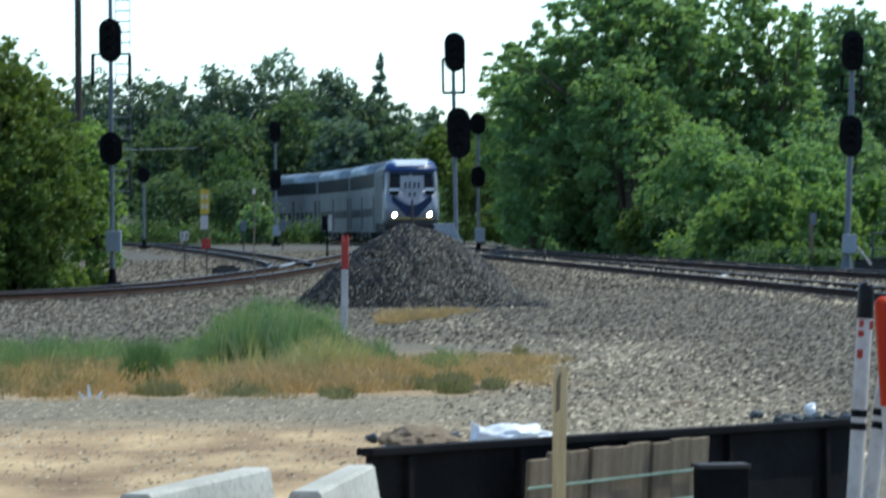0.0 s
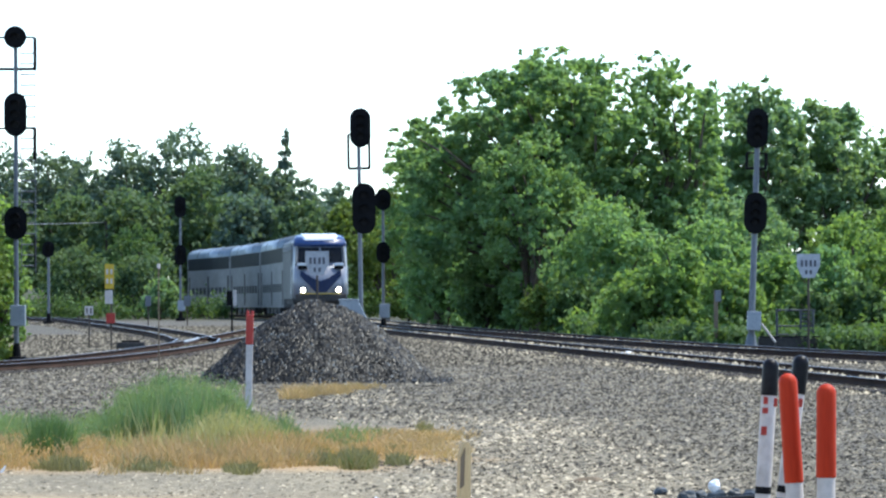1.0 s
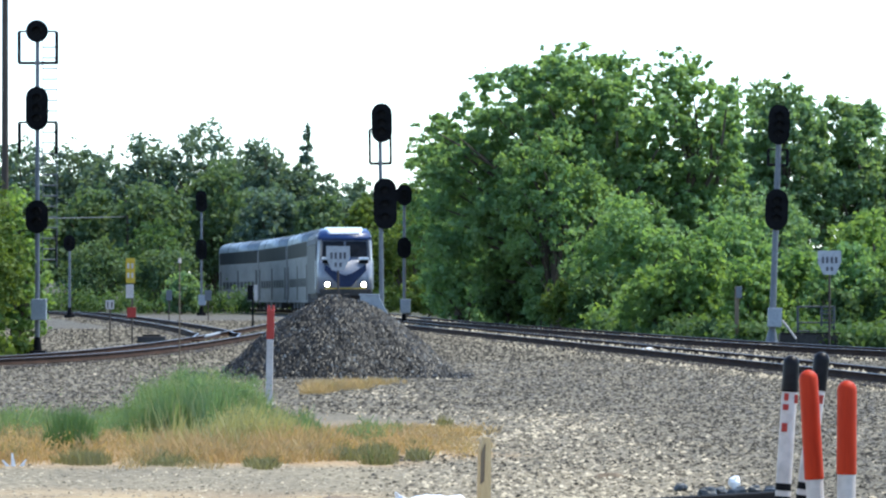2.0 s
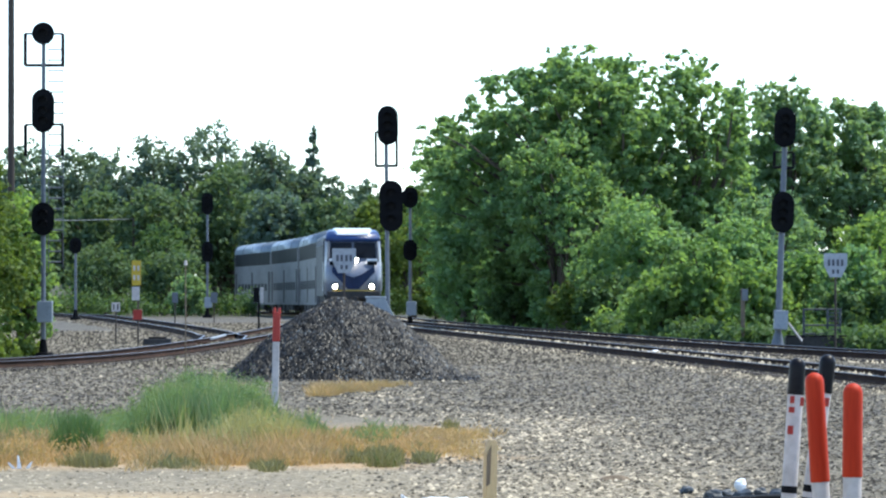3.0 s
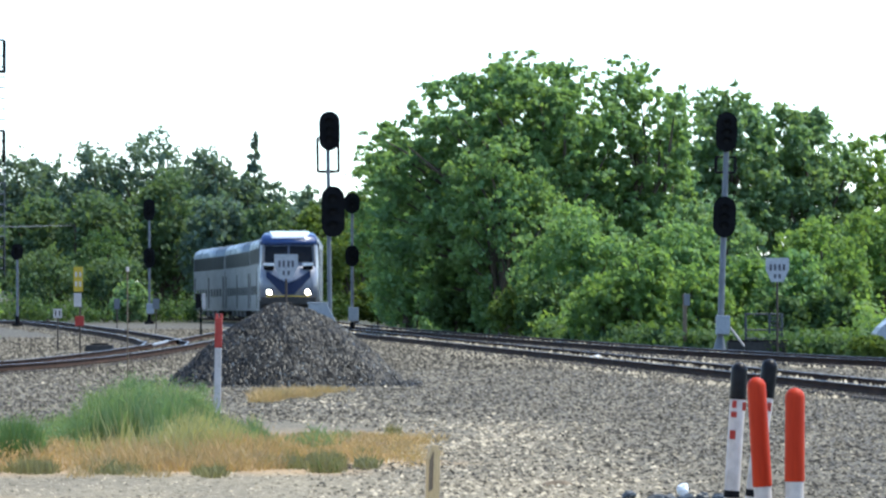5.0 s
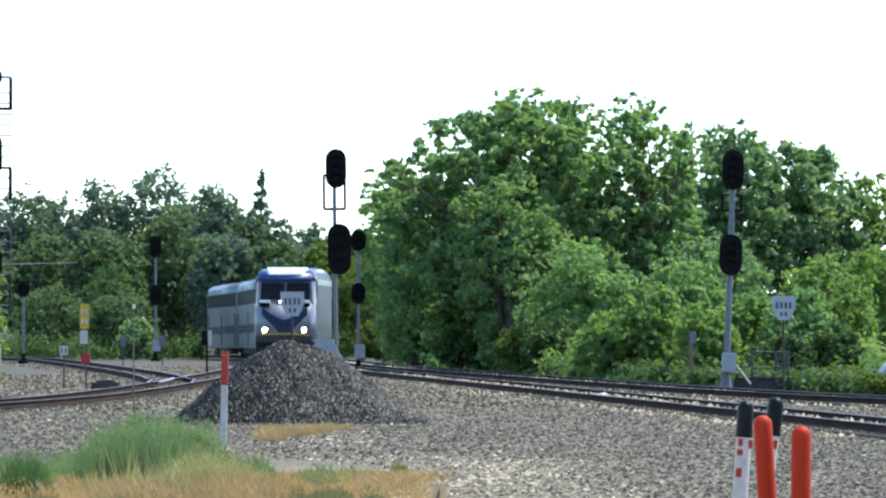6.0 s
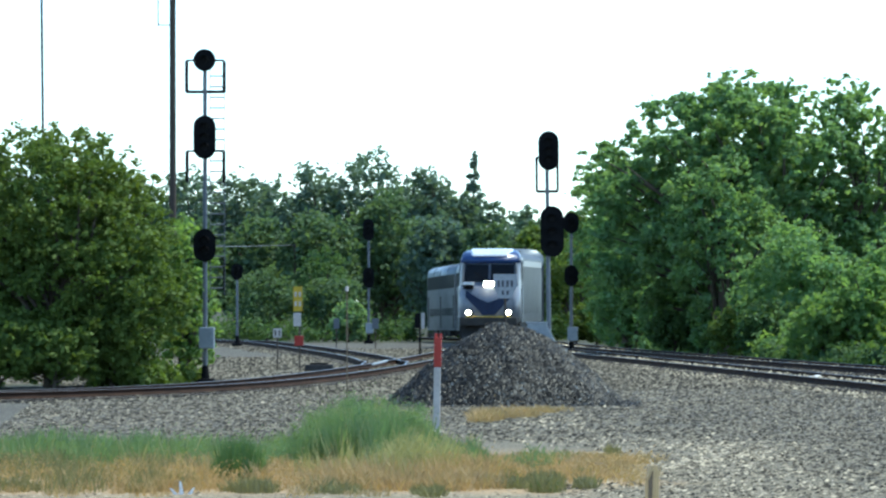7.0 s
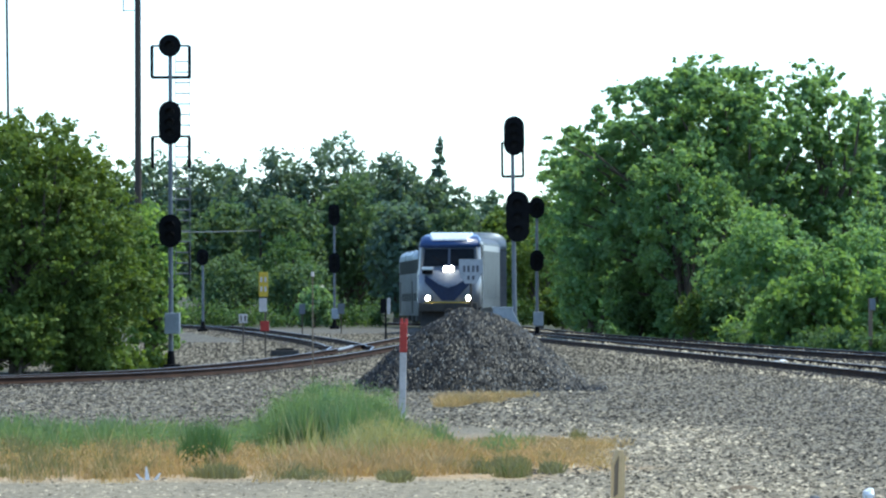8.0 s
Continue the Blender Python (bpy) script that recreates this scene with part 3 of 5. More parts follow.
tree("broadleaf_tree", 5.6, 216, 12.2, 5.0, 5.0, 0.9, 0.116, M_LEAF_BIG, "large spreading green broadleaf tree behind the track", 165000, 0.085, 11, lumps=330, each=10,
     lobes=((-0.6, 8.65, 3.2, 3.75), (1.7, 8.4, 2.5, 3.55), (-3.5, 8.45, 2.1, 2.75), (-5.9, 7.4, 1.75, 2.0), (-0.5, 4.6, 4.8, 3.4), (-4.4, 4.6, 2.8, 2.8)))
# Added tree: hides the big crown's dark left side behind lit leaves.
tree("broadleaf_tree", 4.3, 211, 8.6, 2.7, 2.4, 1.6, 0.1, M_LEAF_BIG, "added smaller green tree over the large one's dark side", 26000, 0.12, 31, lumps=90)
tree("broadleaf_tree", 0.33, 241, 9.6, 2.8, 3.0, 0.4, 0.11, M_LEAF_BIG, "green broadleaf tree beside the large spreading one", 26000, 0.15, 12, lumps=70)
# Added filler behind the big crown; dark leaves paint its inner shade.
tree("broadleaf_tree", 6.4, 224, 9.2, 4.6, 2.4, 0.5, 0.2, M_LEAF_DARK, "added dark-leaved tree that fills the large crown's gaps", 12000, 0.2, 20, lumps=60)
tree("broadleaf_tree", 9.9, 217, 12.0, 2.7, 3.4, 1.0, 0.122, M_LEAF_BIG, "green broadleaf tree with loose top sprays", 40000, 0.12, 13, lumps=110,
     lobes=((0.0, 9.5, 1.9, 2.85), (1.9, 9.1, 1.2, 2.1), (0.3, 5.0, 3.0, 3.8)))
tree("broadleaf_tree", 15.0, 236, 12.0, 3.3, 3.0, 1.0, 0.15, M_LEAF_PALE, "pale grey-green tree with an open crown", 27000, 0.12, 14, group="pale trees behind the shrubs", lumps=90)
tree("broadleaf_tree", 18.8, 238, 11.0, 3.2, 3.0, 1.0, 0.15, M_LEAF_PALE, "pale grey-green tree with an open crown", 26000, 0.12, 15, group="pale trees behind the shrubs", lumps=85)
tree("broadleaf_tree", 22.6, 240, 9.4, 3.3, 3.0, 0.8, 0.15, M_LEAF_BRIGHT, "yellow-green tree at the edge of the scrub", 16000, 0.14, 16, lumps=70)
tree("broadleaf_tree", 27.0, 246, 8.6, 3.4, 3.0, 0.6, 0.17, M_LEAF_PALE, "pale grey-green tree with an open crown", 13000, 0.14, 17, group="pale trees behind the shrubs", lumps=65)
tree("broadleaf_tree", -16.1, 143, 7.65, 3.85, 3.2, 0.0, 0.08, M_LEAF_OLIVE, "dense rounded olive-green tree beside the curving track", 80000, 0.11, 18, lumps=260, skirt=0.6, each=8)
tree("broadleaf_tree", -22.0, 146, 6.8, 3.6, 3.2, 0.2, 0.11, M_LEAF_OLIVE, "dense rounded olive-green tree beside the curving track", 18000, 0.16, 19, lumps=120, skirt=0.4)

SHRUBS = [  # x, distance, height, half width, leaves, material, label
    (-15.7, 140.4, 2.0, 1.3, 7000, M_LEAF_OLIVE, "olive-green shrub at the foot of the round tree"),
    (-14.3, 142.5, 2.8, 1.2, 9000, M_LEAF_OLIVE, "olive-green shrub at the foot of the round tree"),
    (-17.3, 140.6, 2.4, 1.6, 10000, M_LEAF_OLIVE, "olive-green shrub at the foot of the round tree"),
    (1.4, 248, 3.0, 1.5, 5000, M_LEAF_OLIVE, "olive-green shrub at the foot of the trees"),
    (0.7, 240, 4.7, 2.1, 9000, M_LEAF_BIG, "rounded green shrub at the foot of the trees"),
    (0.24, 244, 2.3, 1.4, 4500, M_LEAF_BIG, "low rounded green shrub beside the track"),
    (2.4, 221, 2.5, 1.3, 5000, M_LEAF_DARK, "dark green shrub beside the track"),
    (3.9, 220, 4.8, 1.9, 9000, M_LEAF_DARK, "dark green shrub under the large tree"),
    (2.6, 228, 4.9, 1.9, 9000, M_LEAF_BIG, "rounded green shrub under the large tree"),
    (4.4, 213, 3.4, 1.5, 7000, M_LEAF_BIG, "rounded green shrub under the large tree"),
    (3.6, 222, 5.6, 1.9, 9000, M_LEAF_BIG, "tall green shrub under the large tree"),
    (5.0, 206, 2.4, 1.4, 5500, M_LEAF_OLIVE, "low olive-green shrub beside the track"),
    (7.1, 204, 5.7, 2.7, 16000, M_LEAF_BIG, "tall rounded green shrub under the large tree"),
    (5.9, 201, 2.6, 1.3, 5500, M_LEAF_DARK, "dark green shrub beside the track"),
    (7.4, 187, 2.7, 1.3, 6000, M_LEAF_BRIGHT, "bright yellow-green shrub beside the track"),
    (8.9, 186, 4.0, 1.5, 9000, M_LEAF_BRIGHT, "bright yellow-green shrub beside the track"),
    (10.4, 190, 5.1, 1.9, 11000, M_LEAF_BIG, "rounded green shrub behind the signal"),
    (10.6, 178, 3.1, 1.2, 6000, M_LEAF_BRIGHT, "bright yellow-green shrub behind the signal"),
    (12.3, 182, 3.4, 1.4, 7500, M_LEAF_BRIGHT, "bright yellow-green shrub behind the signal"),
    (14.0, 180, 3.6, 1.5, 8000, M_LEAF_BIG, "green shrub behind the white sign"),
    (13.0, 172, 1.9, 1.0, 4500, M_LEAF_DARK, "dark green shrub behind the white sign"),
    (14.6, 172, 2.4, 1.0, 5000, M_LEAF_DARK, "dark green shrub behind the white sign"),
    (15.8, 176, 1.5, 1.0, 3500, M_LEAF_OLIVE, "low olive-green shrub beside the track"),
    (16.4, 198, 5.0, 2.1, 11000, M_LEAF_BRIGHT, "tall bright yellow-green shrub"),
    (19.6, 206, 5.6, 2.4, 11000, M_LEAF_BRIGHT, "tall bright yellow-green shrub"),
    (12.8, 205, 6.0, 2.2, 10000, M_LEAF_PALE, "tall grey-green shrub behind the signal mast"),
    (14.0, 150.5, 0.8, 0.7, 2500, M_LEAF_OLIVE, "low olive-green shrub before the parked car"),
    (23.2, 214, 4.6, 2.4, 8000, M_LEAF_DARK, "dark green shrub behind the parked car"),
    (-2.6, 300, 6.8, 2.6, 7000, M_LEAF_OLIVE, "olive-green tree-like shrub behind the train"),
    (0.2, 270, 3.8, 2.0, 6000, M_LEAF_BIG, "green shrub behind the train"),
    (-1.2, 277, 2.6, 1.5, 4000, M_LEAF_OLIVE, "olive-green shrub behind the train"),
    (-12.95, 150, 5.1, 1.1, 9000, M_LEAF_BRIGHT, "yellow-green shrub behind the signal mast"),
    (-19.0, 338, 4.6, 2.6, 6000, M_LEAF_MID, "rounded green shrub beyond the tracks"),
    (-23.5, 337, 5.0, 2.8, 6500, M_LEAF_MID, "rounded green shrub beyond the tracks"),
    (-34.5, 322, 4.4, 2.4, 6000, M_LEAF_DARK, "dark green shrub beyond the tracks"),
    (-20.2, 348, 6.8, 2.2, 6000, M_LEAF_DARK, "tall dark green shrub beyond the tracks"),
    (-21.5, 374, 5.6, 2.2, 6000, M_LEAF_MID, "rounded green shrub beyond the tracks"),
    (-8.6, 390, 5.8, 2.6, 6000, M_LEAF_MID, "rounded green shrub beyond the tracks"),
    (-17.2, 322, 2.7, 1.4, 4500, M_LEAF_PALE, "pale grey-green shrub beside the tracks"),
    (-8.4, 366, 5.4, 2.6, 6000, M_LEAF_DARK, "dark green shrub beyond the tracks"),
    (-39.5, 330, 5.2, 2.8, 5000, M_LEAF_DARK, "dark green shrub beyond the tracks"),
]
for i, (x, y, tall, half, n, m, label) in enumerate(SHRUBS):
    tree("shrub", x, y, tall, half, half, 0.05, 0.07 + 0.0002 * y, m, label, int(n * 0.95), 0.19, 40 + i, "shrub", lumps=46, skirt=0.3, each=8)


def undergrowth(name, ends, n_clumps, tall, n, material, label, seed, depth=3.0):
    """A low tangle of leaves along a line, too thick to tell plants apart."""
    rng = np.random.default_rng(seed)
    a, b = np.array(ends[0]), np.array(ends[1])
    c = []
    for i in range(n_clumps):
        q = a + (b - a) * rng.random() + rng.normal(0, 0.3, 2) + np.array((0, rng.uniform(0, depth)))
        h = tall * rng.uniform(0.3, 1.0)
        c.append((q[0], q[1], fall(q[1]) + h * 0.45, h * 0.6))
    v, f = leaves(c, int(n * 0.75), 0.125, rng)
    v[:, 2] = np.maximum(v[:, 2], -0.02 + fall(min(a[1], b[1]) + 15))
    tagged(mesh_np(name, v, f, material), label, "undergrowth", kind="stuff")


undergrowth("undergrowth", ((1.4, 240.0), (6.8, 205.0)), 90, 1.5, 15000, M_LEAF_BIG, "low green undergrowth below the trees", 61)
undergrowth("undergrowth", ((6.2, 198.0), (16.5, 167.0)), 150, 1.9, 32000, M_LEAF_BRIGHT, "low yellow-green undergrowth beside the track", 62, 6.0)
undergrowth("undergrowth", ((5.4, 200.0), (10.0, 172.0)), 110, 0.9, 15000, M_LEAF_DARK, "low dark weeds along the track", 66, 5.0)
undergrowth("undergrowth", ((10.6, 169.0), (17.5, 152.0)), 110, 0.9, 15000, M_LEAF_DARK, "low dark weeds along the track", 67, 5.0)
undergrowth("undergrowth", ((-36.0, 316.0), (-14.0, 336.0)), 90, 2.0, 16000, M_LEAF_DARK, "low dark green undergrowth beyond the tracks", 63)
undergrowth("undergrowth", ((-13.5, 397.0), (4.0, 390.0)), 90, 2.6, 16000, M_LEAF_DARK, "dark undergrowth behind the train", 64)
undergrowth("undergrowth", ((-14.4, 141.0), (-12.7, 147.0)), 40, 0.7, 5000, M_LEAF_OLIVE, "olive-green weeds at the foot of the round tree", 68, 2.0)

# M_LEAF_FAR crowns carry the haze in their leaf colour.
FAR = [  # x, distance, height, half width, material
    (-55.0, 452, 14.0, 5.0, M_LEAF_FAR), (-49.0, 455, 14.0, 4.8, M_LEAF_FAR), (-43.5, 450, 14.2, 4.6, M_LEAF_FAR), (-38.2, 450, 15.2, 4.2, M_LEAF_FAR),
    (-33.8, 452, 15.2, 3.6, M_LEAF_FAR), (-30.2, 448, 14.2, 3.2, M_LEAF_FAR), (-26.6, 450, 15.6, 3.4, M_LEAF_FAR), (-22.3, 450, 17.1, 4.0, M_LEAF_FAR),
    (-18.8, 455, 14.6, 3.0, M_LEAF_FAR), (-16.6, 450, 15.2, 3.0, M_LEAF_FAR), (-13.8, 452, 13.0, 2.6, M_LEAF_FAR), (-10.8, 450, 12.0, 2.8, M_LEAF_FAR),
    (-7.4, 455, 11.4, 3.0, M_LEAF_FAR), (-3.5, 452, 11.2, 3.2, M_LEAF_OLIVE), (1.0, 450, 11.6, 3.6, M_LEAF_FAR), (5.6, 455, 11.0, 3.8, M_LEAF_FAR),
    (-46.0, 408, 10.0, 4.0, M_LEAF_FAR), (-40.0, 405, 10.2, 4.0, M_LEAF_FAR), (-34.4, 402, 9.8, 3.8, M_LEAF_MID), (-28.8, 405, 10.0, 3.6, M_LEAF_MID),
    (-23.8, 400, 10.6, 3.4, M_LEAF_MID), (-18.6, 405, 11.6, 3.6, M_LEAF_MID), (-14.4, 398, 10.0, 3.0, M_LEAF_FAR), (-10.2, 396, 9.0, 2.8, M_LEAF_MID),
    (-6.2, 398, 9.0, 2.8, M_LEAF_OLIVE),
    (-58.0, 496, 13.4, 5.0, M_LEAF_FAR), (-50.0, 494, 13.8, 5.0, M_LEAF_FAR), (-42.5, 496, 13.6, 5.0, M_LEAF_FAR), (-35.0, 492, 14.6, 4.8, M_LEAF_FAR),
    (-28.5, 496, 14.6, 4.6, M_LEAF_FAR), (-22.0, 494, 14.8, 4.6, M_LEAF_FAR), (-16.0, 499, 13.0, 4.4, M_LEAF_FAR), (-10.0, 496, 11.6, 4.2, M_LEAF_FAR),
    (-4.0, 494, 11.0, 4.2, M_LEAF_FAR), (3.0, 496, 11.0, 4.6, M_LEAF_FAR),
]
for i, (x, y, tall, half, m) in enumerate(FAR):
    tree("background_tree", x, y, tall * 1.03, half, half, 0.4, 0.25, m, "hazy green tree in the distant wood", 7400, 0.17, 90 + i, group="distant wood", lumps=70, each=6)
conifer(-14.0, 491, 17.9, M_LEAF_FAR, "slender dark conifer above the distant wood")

# ---- signals ----
def oval(w, h, seg=10):
    """A rounded plate outline: two half circles joined by straight sides."""
    r, s = w / 2, max(h / 2 - w / 2, 0)
    a = [(r * math.cos(u), s + r * math.sin(u)) for u in np.linspace(0, math.pi, seg)]
    b = [(r * math.cos(u), -s + r * math.sin(u)) for u in np.linspace(math.pi, 2 * math.pi, seg)]
    if s == 0:
        b = b[1:-1]
    return a + b


def signal_head(parent, z, w, h, lamps, x=0.0):
    """A black backing plate with a rim, hooded lamps and the case behind it. It faces -y."""
    hd = part("signal_head", extrude_outline([(x + a, z + b) for a, b in oval(w, h)], -0.20, -0.17, 0.006), M_BLACK, parent, "black backing plate of a colour-light signal")
    part("case", box(x, -0.06, z, w * 0.5, 0.22, max(h - w * 0.55, 0.28), 0.03), M_BLACK, hd)
    for i in range(lamps):
        lz = z + (i - (lamps - 1) / 2) * (h - w) / max(lamps - 1, 1) * 0.95
        part("lens", rod((x, -0.205, lz), (x, -0.225, lz), 0.10, 0.10, 18), M_LENS, hd)
        bm = bmesh.new()
        ring = []
        for k in range(15):
            a = math.radians(-20 + 220 * k / 14)
            ring.append([bm.verts.new((x + r * math.cos(a), yy, lz + r * math.sin(a))) for r, yy in ((0.135, -0.20), (0.135, -0.46 if 20 <= math.degrees(a) <= 160 else -0.34), (0.125, -0.46 if 20 <= math.degrees(a) <= 160 else -0.34), (0.125, -0.20))])
        for a, b in zip(ring, ring[1:]):
            for j in range(4):
                bm.faces.new((a[j], a[(j + 1) % 4], b[(j + 1) % 4], b[j]))
        bmesh.ops.recalc_face_normals(bm, faces=bm.faces)
        part("hood", bm, M_BLACK, hd)
    part("bracket", rod((x * 0.2, 0, z), (x, -0.12, z), 0.035), M_BLACK, hd)
    return hd


def cage(parent, z, w, h, closed=True, bar=0.04, y=0.05):
    """A service cage of round bars about a head; an open one has no lower rail."""
    cg = part("service_cage", rod((-w / 2, y, z), (w / 2, y, z), bar * 0.8), M_BLACK, parent, "open cage of dark bars")
    if closed:
        part("bar", rod((-w / 2, y, z - h), (w / 2, y, z - h), bar * 1.2), M_BLACK, cg)
    for s in (-1, 1):
        part("bar", rod((s * w / 2, y, z - h), (s * w / 2, y, z), bar * 1.1), M_BLACK, cg)
        part("bar", rod((s * w / 2, y + 0.5, z - h), (s * w / 2, y + 0.5, z), bar * 0.6), M_BLACK, cg)
        part("bar", rod((s * w / 2, y, z - h), (s * w / 2, y + 0.5, z - h), bar * 0.5), M_BLACK, cg)


def ladder(parent, x, z0, z1, y=0.25, w=0.42):
    bm = bmesh.new()
    for s in (0, 1):
        rod((x + s * w, y, z0), (x + s * w, y, z1), 0.012, bm=bm)
    lad = part("ladder", bm, M_ALU, parent, "pale narrow service ladder")
    z = z0 + 0.2
    while z < z1:
        part("rung", rod((x, y, z), (x + w, y, z), 0.022, seg=8), M_ALU, lad)
        z += 0.31


def mast(parent, tall, r=0.075, box_h=0.0, box_w=0.45):
    part("mast", rod((0, 0, 0.12), (0, 0, tall), r, r * 0.8, 16), M_ALU, parent, "grey painted steel mast")
    bm = box(0, 0, 0.05, 0.55, 0.55, 0.22, 0.03)
    rod((0, 0, 0.12), (0, 0, 0.55), r * 2.0, r * 1.15, 12, bm)
    part("base", bm, M_BLACK if r < 0.09 else M_ALU, parent, "cast mast base")
    if box_h:
        part("control_box", box(0.06, -0.18, box_h, box_w, 0.28, 0.62, 0.03), M_CABINET, parent, "pale grey control box")


def signal(name, x, y, tall, heads, label, lean=0.0, cages=(), rungs=None, box_h=0.0, r=0.075, box_w=0.45, group="colour-light signals"):
    t = thing(name, pose(x, y, fall(y), 0, lean, 0), label, "railway signal", group)
    mast(t, tall, r, box_h, box_w)
    for z, w, h, lamps, hx in heads:
        signal_head(t, z, w, h, lamps, hx)
    for c in cages:
        cage(t, *c)
    if rungs:
        ladder(t, *rungs)
    return t


signal("signal_mast", -12.05, 147.4, 9.3, [(9.45, 0.66, 0.66, 1, 0.0), (7.2, 0.66, 1.28, 3, 0.0), (4.05, 0.66, 0.97, 2, 0.0)],
       "tall grey signal mast with three black heads and ladder", cages=((9.45, 1.1, 0.92), (6.8, 1.08, 0.9, False), (3.65, 1.08, 0.9, False, 0.02)), rungs=(0.13, 2.6, 9.2), box_h=1.35)
signal("signal_mast", -2.18, 160, 7.2, [(7.15, 0.66, 1.25, 3, 0.06), (4.60, 0.74, 1.62, 3, 0.14)],
       "grey signal mast with two black heads behind the gravel pile", lean=-0.6, cages=((6.95, 0.66, 1.08),), box_h=0.0)
t = thing("equipment_housing", pose(-2.3, 159.2, 0), "pale grey sloping equipment housing at the foot of the mast", "equipment housing")
part("shell", extrude_outline([(-0.75, -0.05), (0.9, -0.05), (0.02, 1.70), (-0.55, 1.70)], -0.3, 0.3, 0.02), M_CABINET, t, "pale grey sheet-metal shell")
part("top_lip", box(-0.265, 0, 1.72, 0.66, 0.66, 0.05, 0.01), M_CABINET, t)
part("plinth", box(0.07, 0, 0.0, 1.8, 0.75, 0.14, 0.02), M_CONCRETE, t, "low concrete plinth")
for z in (0.55, 0.65, 0.75):
    part("louvre", box(-0.2, -0.305, z, 0.5, 0.02, 0.03), M_ALU, t)
signal("signal_mast", 10.34, 163.5, 7.4, [(7.2, 0.70, 1.30, 3, -0.02), (4.46, 0.74, 1.34, 3, 0.0)],
       "grey leaning signal mast with two black heads beside the track", lean=2.0, cages=((6.4, 0.62, 0.5),), box_h=0.98, r=0.11)
signal("signal_mast", -2.1, 226, 6.0, [(5.85, 0.70, 0.95, 2, 0.0), (3.5, 0.62, 0.95, 2, 0.0)],
       "distant grey signal mast with two black heads", box_h=0.9)
signal("signal_mast", -14.8, 300, 7.1, [(6.75, 0.68, 1.3, 3, 0.0), (3.9, 0.68, 1.2, 3, 0.0)],
       "distant dark signal mast with two black heads", box_h=0.9)
signal("signal_mast", -19.9, 264, 4.1, [(3.9, 0.62, 0.85, 2, 0.0)],
       "short distant signal mast with one black head")

# ---- utility pole, wire and thin mast behind the round tree ----
t = thing("utility_pole", pose(-20.1, 228, 0), "tall dark wooden utility pole behind the trees", "utility pole")
part("pole", rod((0, 0, 0), (0, 0, 19), 0.17, 0.14, 14), M_POLE, t)
bm = bmesh.new()
rod((-0.65, 0, 14.8), (-0.65, 0, 16.6), 0.03, bm=bm)
rod((-0.65, 0, 14.85), (0, 0, 14.85), 0.025, bm=bm)
rod((-0.65, 0, 16.55), (0, 0, 16.55), 0.025, bm=bm)
part("bracket", bm, M_POLE, t, "dark steel side bracket")
t = thing("antenna_mast", pose(-26.1, 230, 0, 0, -0.6, 0), "thin dark mast rising behind the round tree", "mast")
part("tube", rod((0, 0, 0), (0, 0, 18), 0.075, 0.06, 10), M_POLE, t)
t = thing("overhead_cable", Matrix(), "thin pale cable strung before the distant wood", "cable")
bm = bmesh.new()
for i in range(32):
    p, q = [Vector((-42 + 16.5 * k / 32, 300 + 99 * k / 32, 5.9 + 0.8 * k / 32 - 0.25 * math.sin(math.pi * k / 32))) for k in (i, i + 1)]
    rod(p, q, 0.028, seg=6, bm=bm)
part("wire", bm, M_WIRE, t)
part("end_post", rod((-42, 300, -0.3), (-42, 300, 6.2), 0.12, 0.1), M_POLE, t, "dark wooden post")
part("end_post", rod((-25.5, 399, -0.8), (-25.5, 399, 6.8), 0.12, 0.1), M_POLE, t, "dark wooden post")


# ---- trackside signs and posts ----
def shield_sign(x, y, top, w=0.74, tall=0.76):
    """A white plate that narrows below, with two rows of dark marks."""
    t = thing("trackside_sign", pose(x, y, 0), "white shield-shaped trackside sign on a dark post", "sign", "white trackside signs")
    h = tall
    pts = [(-w / 2, top), (w / 2, top), (w / 2, top - h * 0.5), (w * 0.26, top - h), (-w * 0.26, top - h), (-w / 2, top - h * 0.5)]
    pl = part("plate", extrude_outline(pts, -0.04, -0.015, 0.003), M_SIGN, t, "white painted sign plate")
    for k in (-0.28, -0.1, 0.1, 0.28):
        part("bar", box(x=k * w, y=-0.044, z=top - 0.30, sx=0.075, sy=0.006, sz=0.2), M_SIGNBAR, pl)
    for k in (-0.1, 0.1):
        part("bar", box(x=k * w, y=-0.044, z=top - 0.58, sx=0.075, sy=0.006, sz=0.13), M_SIGNBAR, pl)
    part("post", rod((0, 0.02, -0.05), (0, 0.02, top - 0.1), 0.035), M_POLE, t, "dark steel post")


shield_sign(11.95, 160, 3.12)
shield_sign(-3.53, 158, 3.25)

t = thing("milepost_sign", pose(-10.9, 172, 0), "yellow speed board over small white and red plates", "sign")
part("post", rod((0.06, 0.02, -0.05), (0.06, 0.02, 2.9), 0.03), M_POLE, t, "dark steel post")
pl = part("yellow_plate", box(0, -0.02, 2.48, 0.31, 0.02, 0.84, 0.004), M_YELLOW, t, "yellow painted plate")
for k, dz in ((-0.07, 0.16), (0.07, 0.16), (-0.07, -0.16), (0.07, -0.16)):
    part("bar", box(k, -0.033, 2.48 + dz, 0.07, 0.006, 0.17), M_WHITE, pl)
part("white_plate", box(-0.02, -0.02, 1.78, 0.26, 0.02, 0.46, 0.004), M_WHITE, t, "white painted plate")
part("red_plate", box(0.04, -0.02, 1.06, 0.30, 0.03, 0.34, 0.004), M_RED, t, "red painted plate")
t = thing("marker_sign", pose(-12.0, 178, 0), "small white marker plate on a thin post", "sign")
part("post", rod((0, 0.02, -0.05), (0, 0.02, 1.35), 0.03), M_POLE, t)
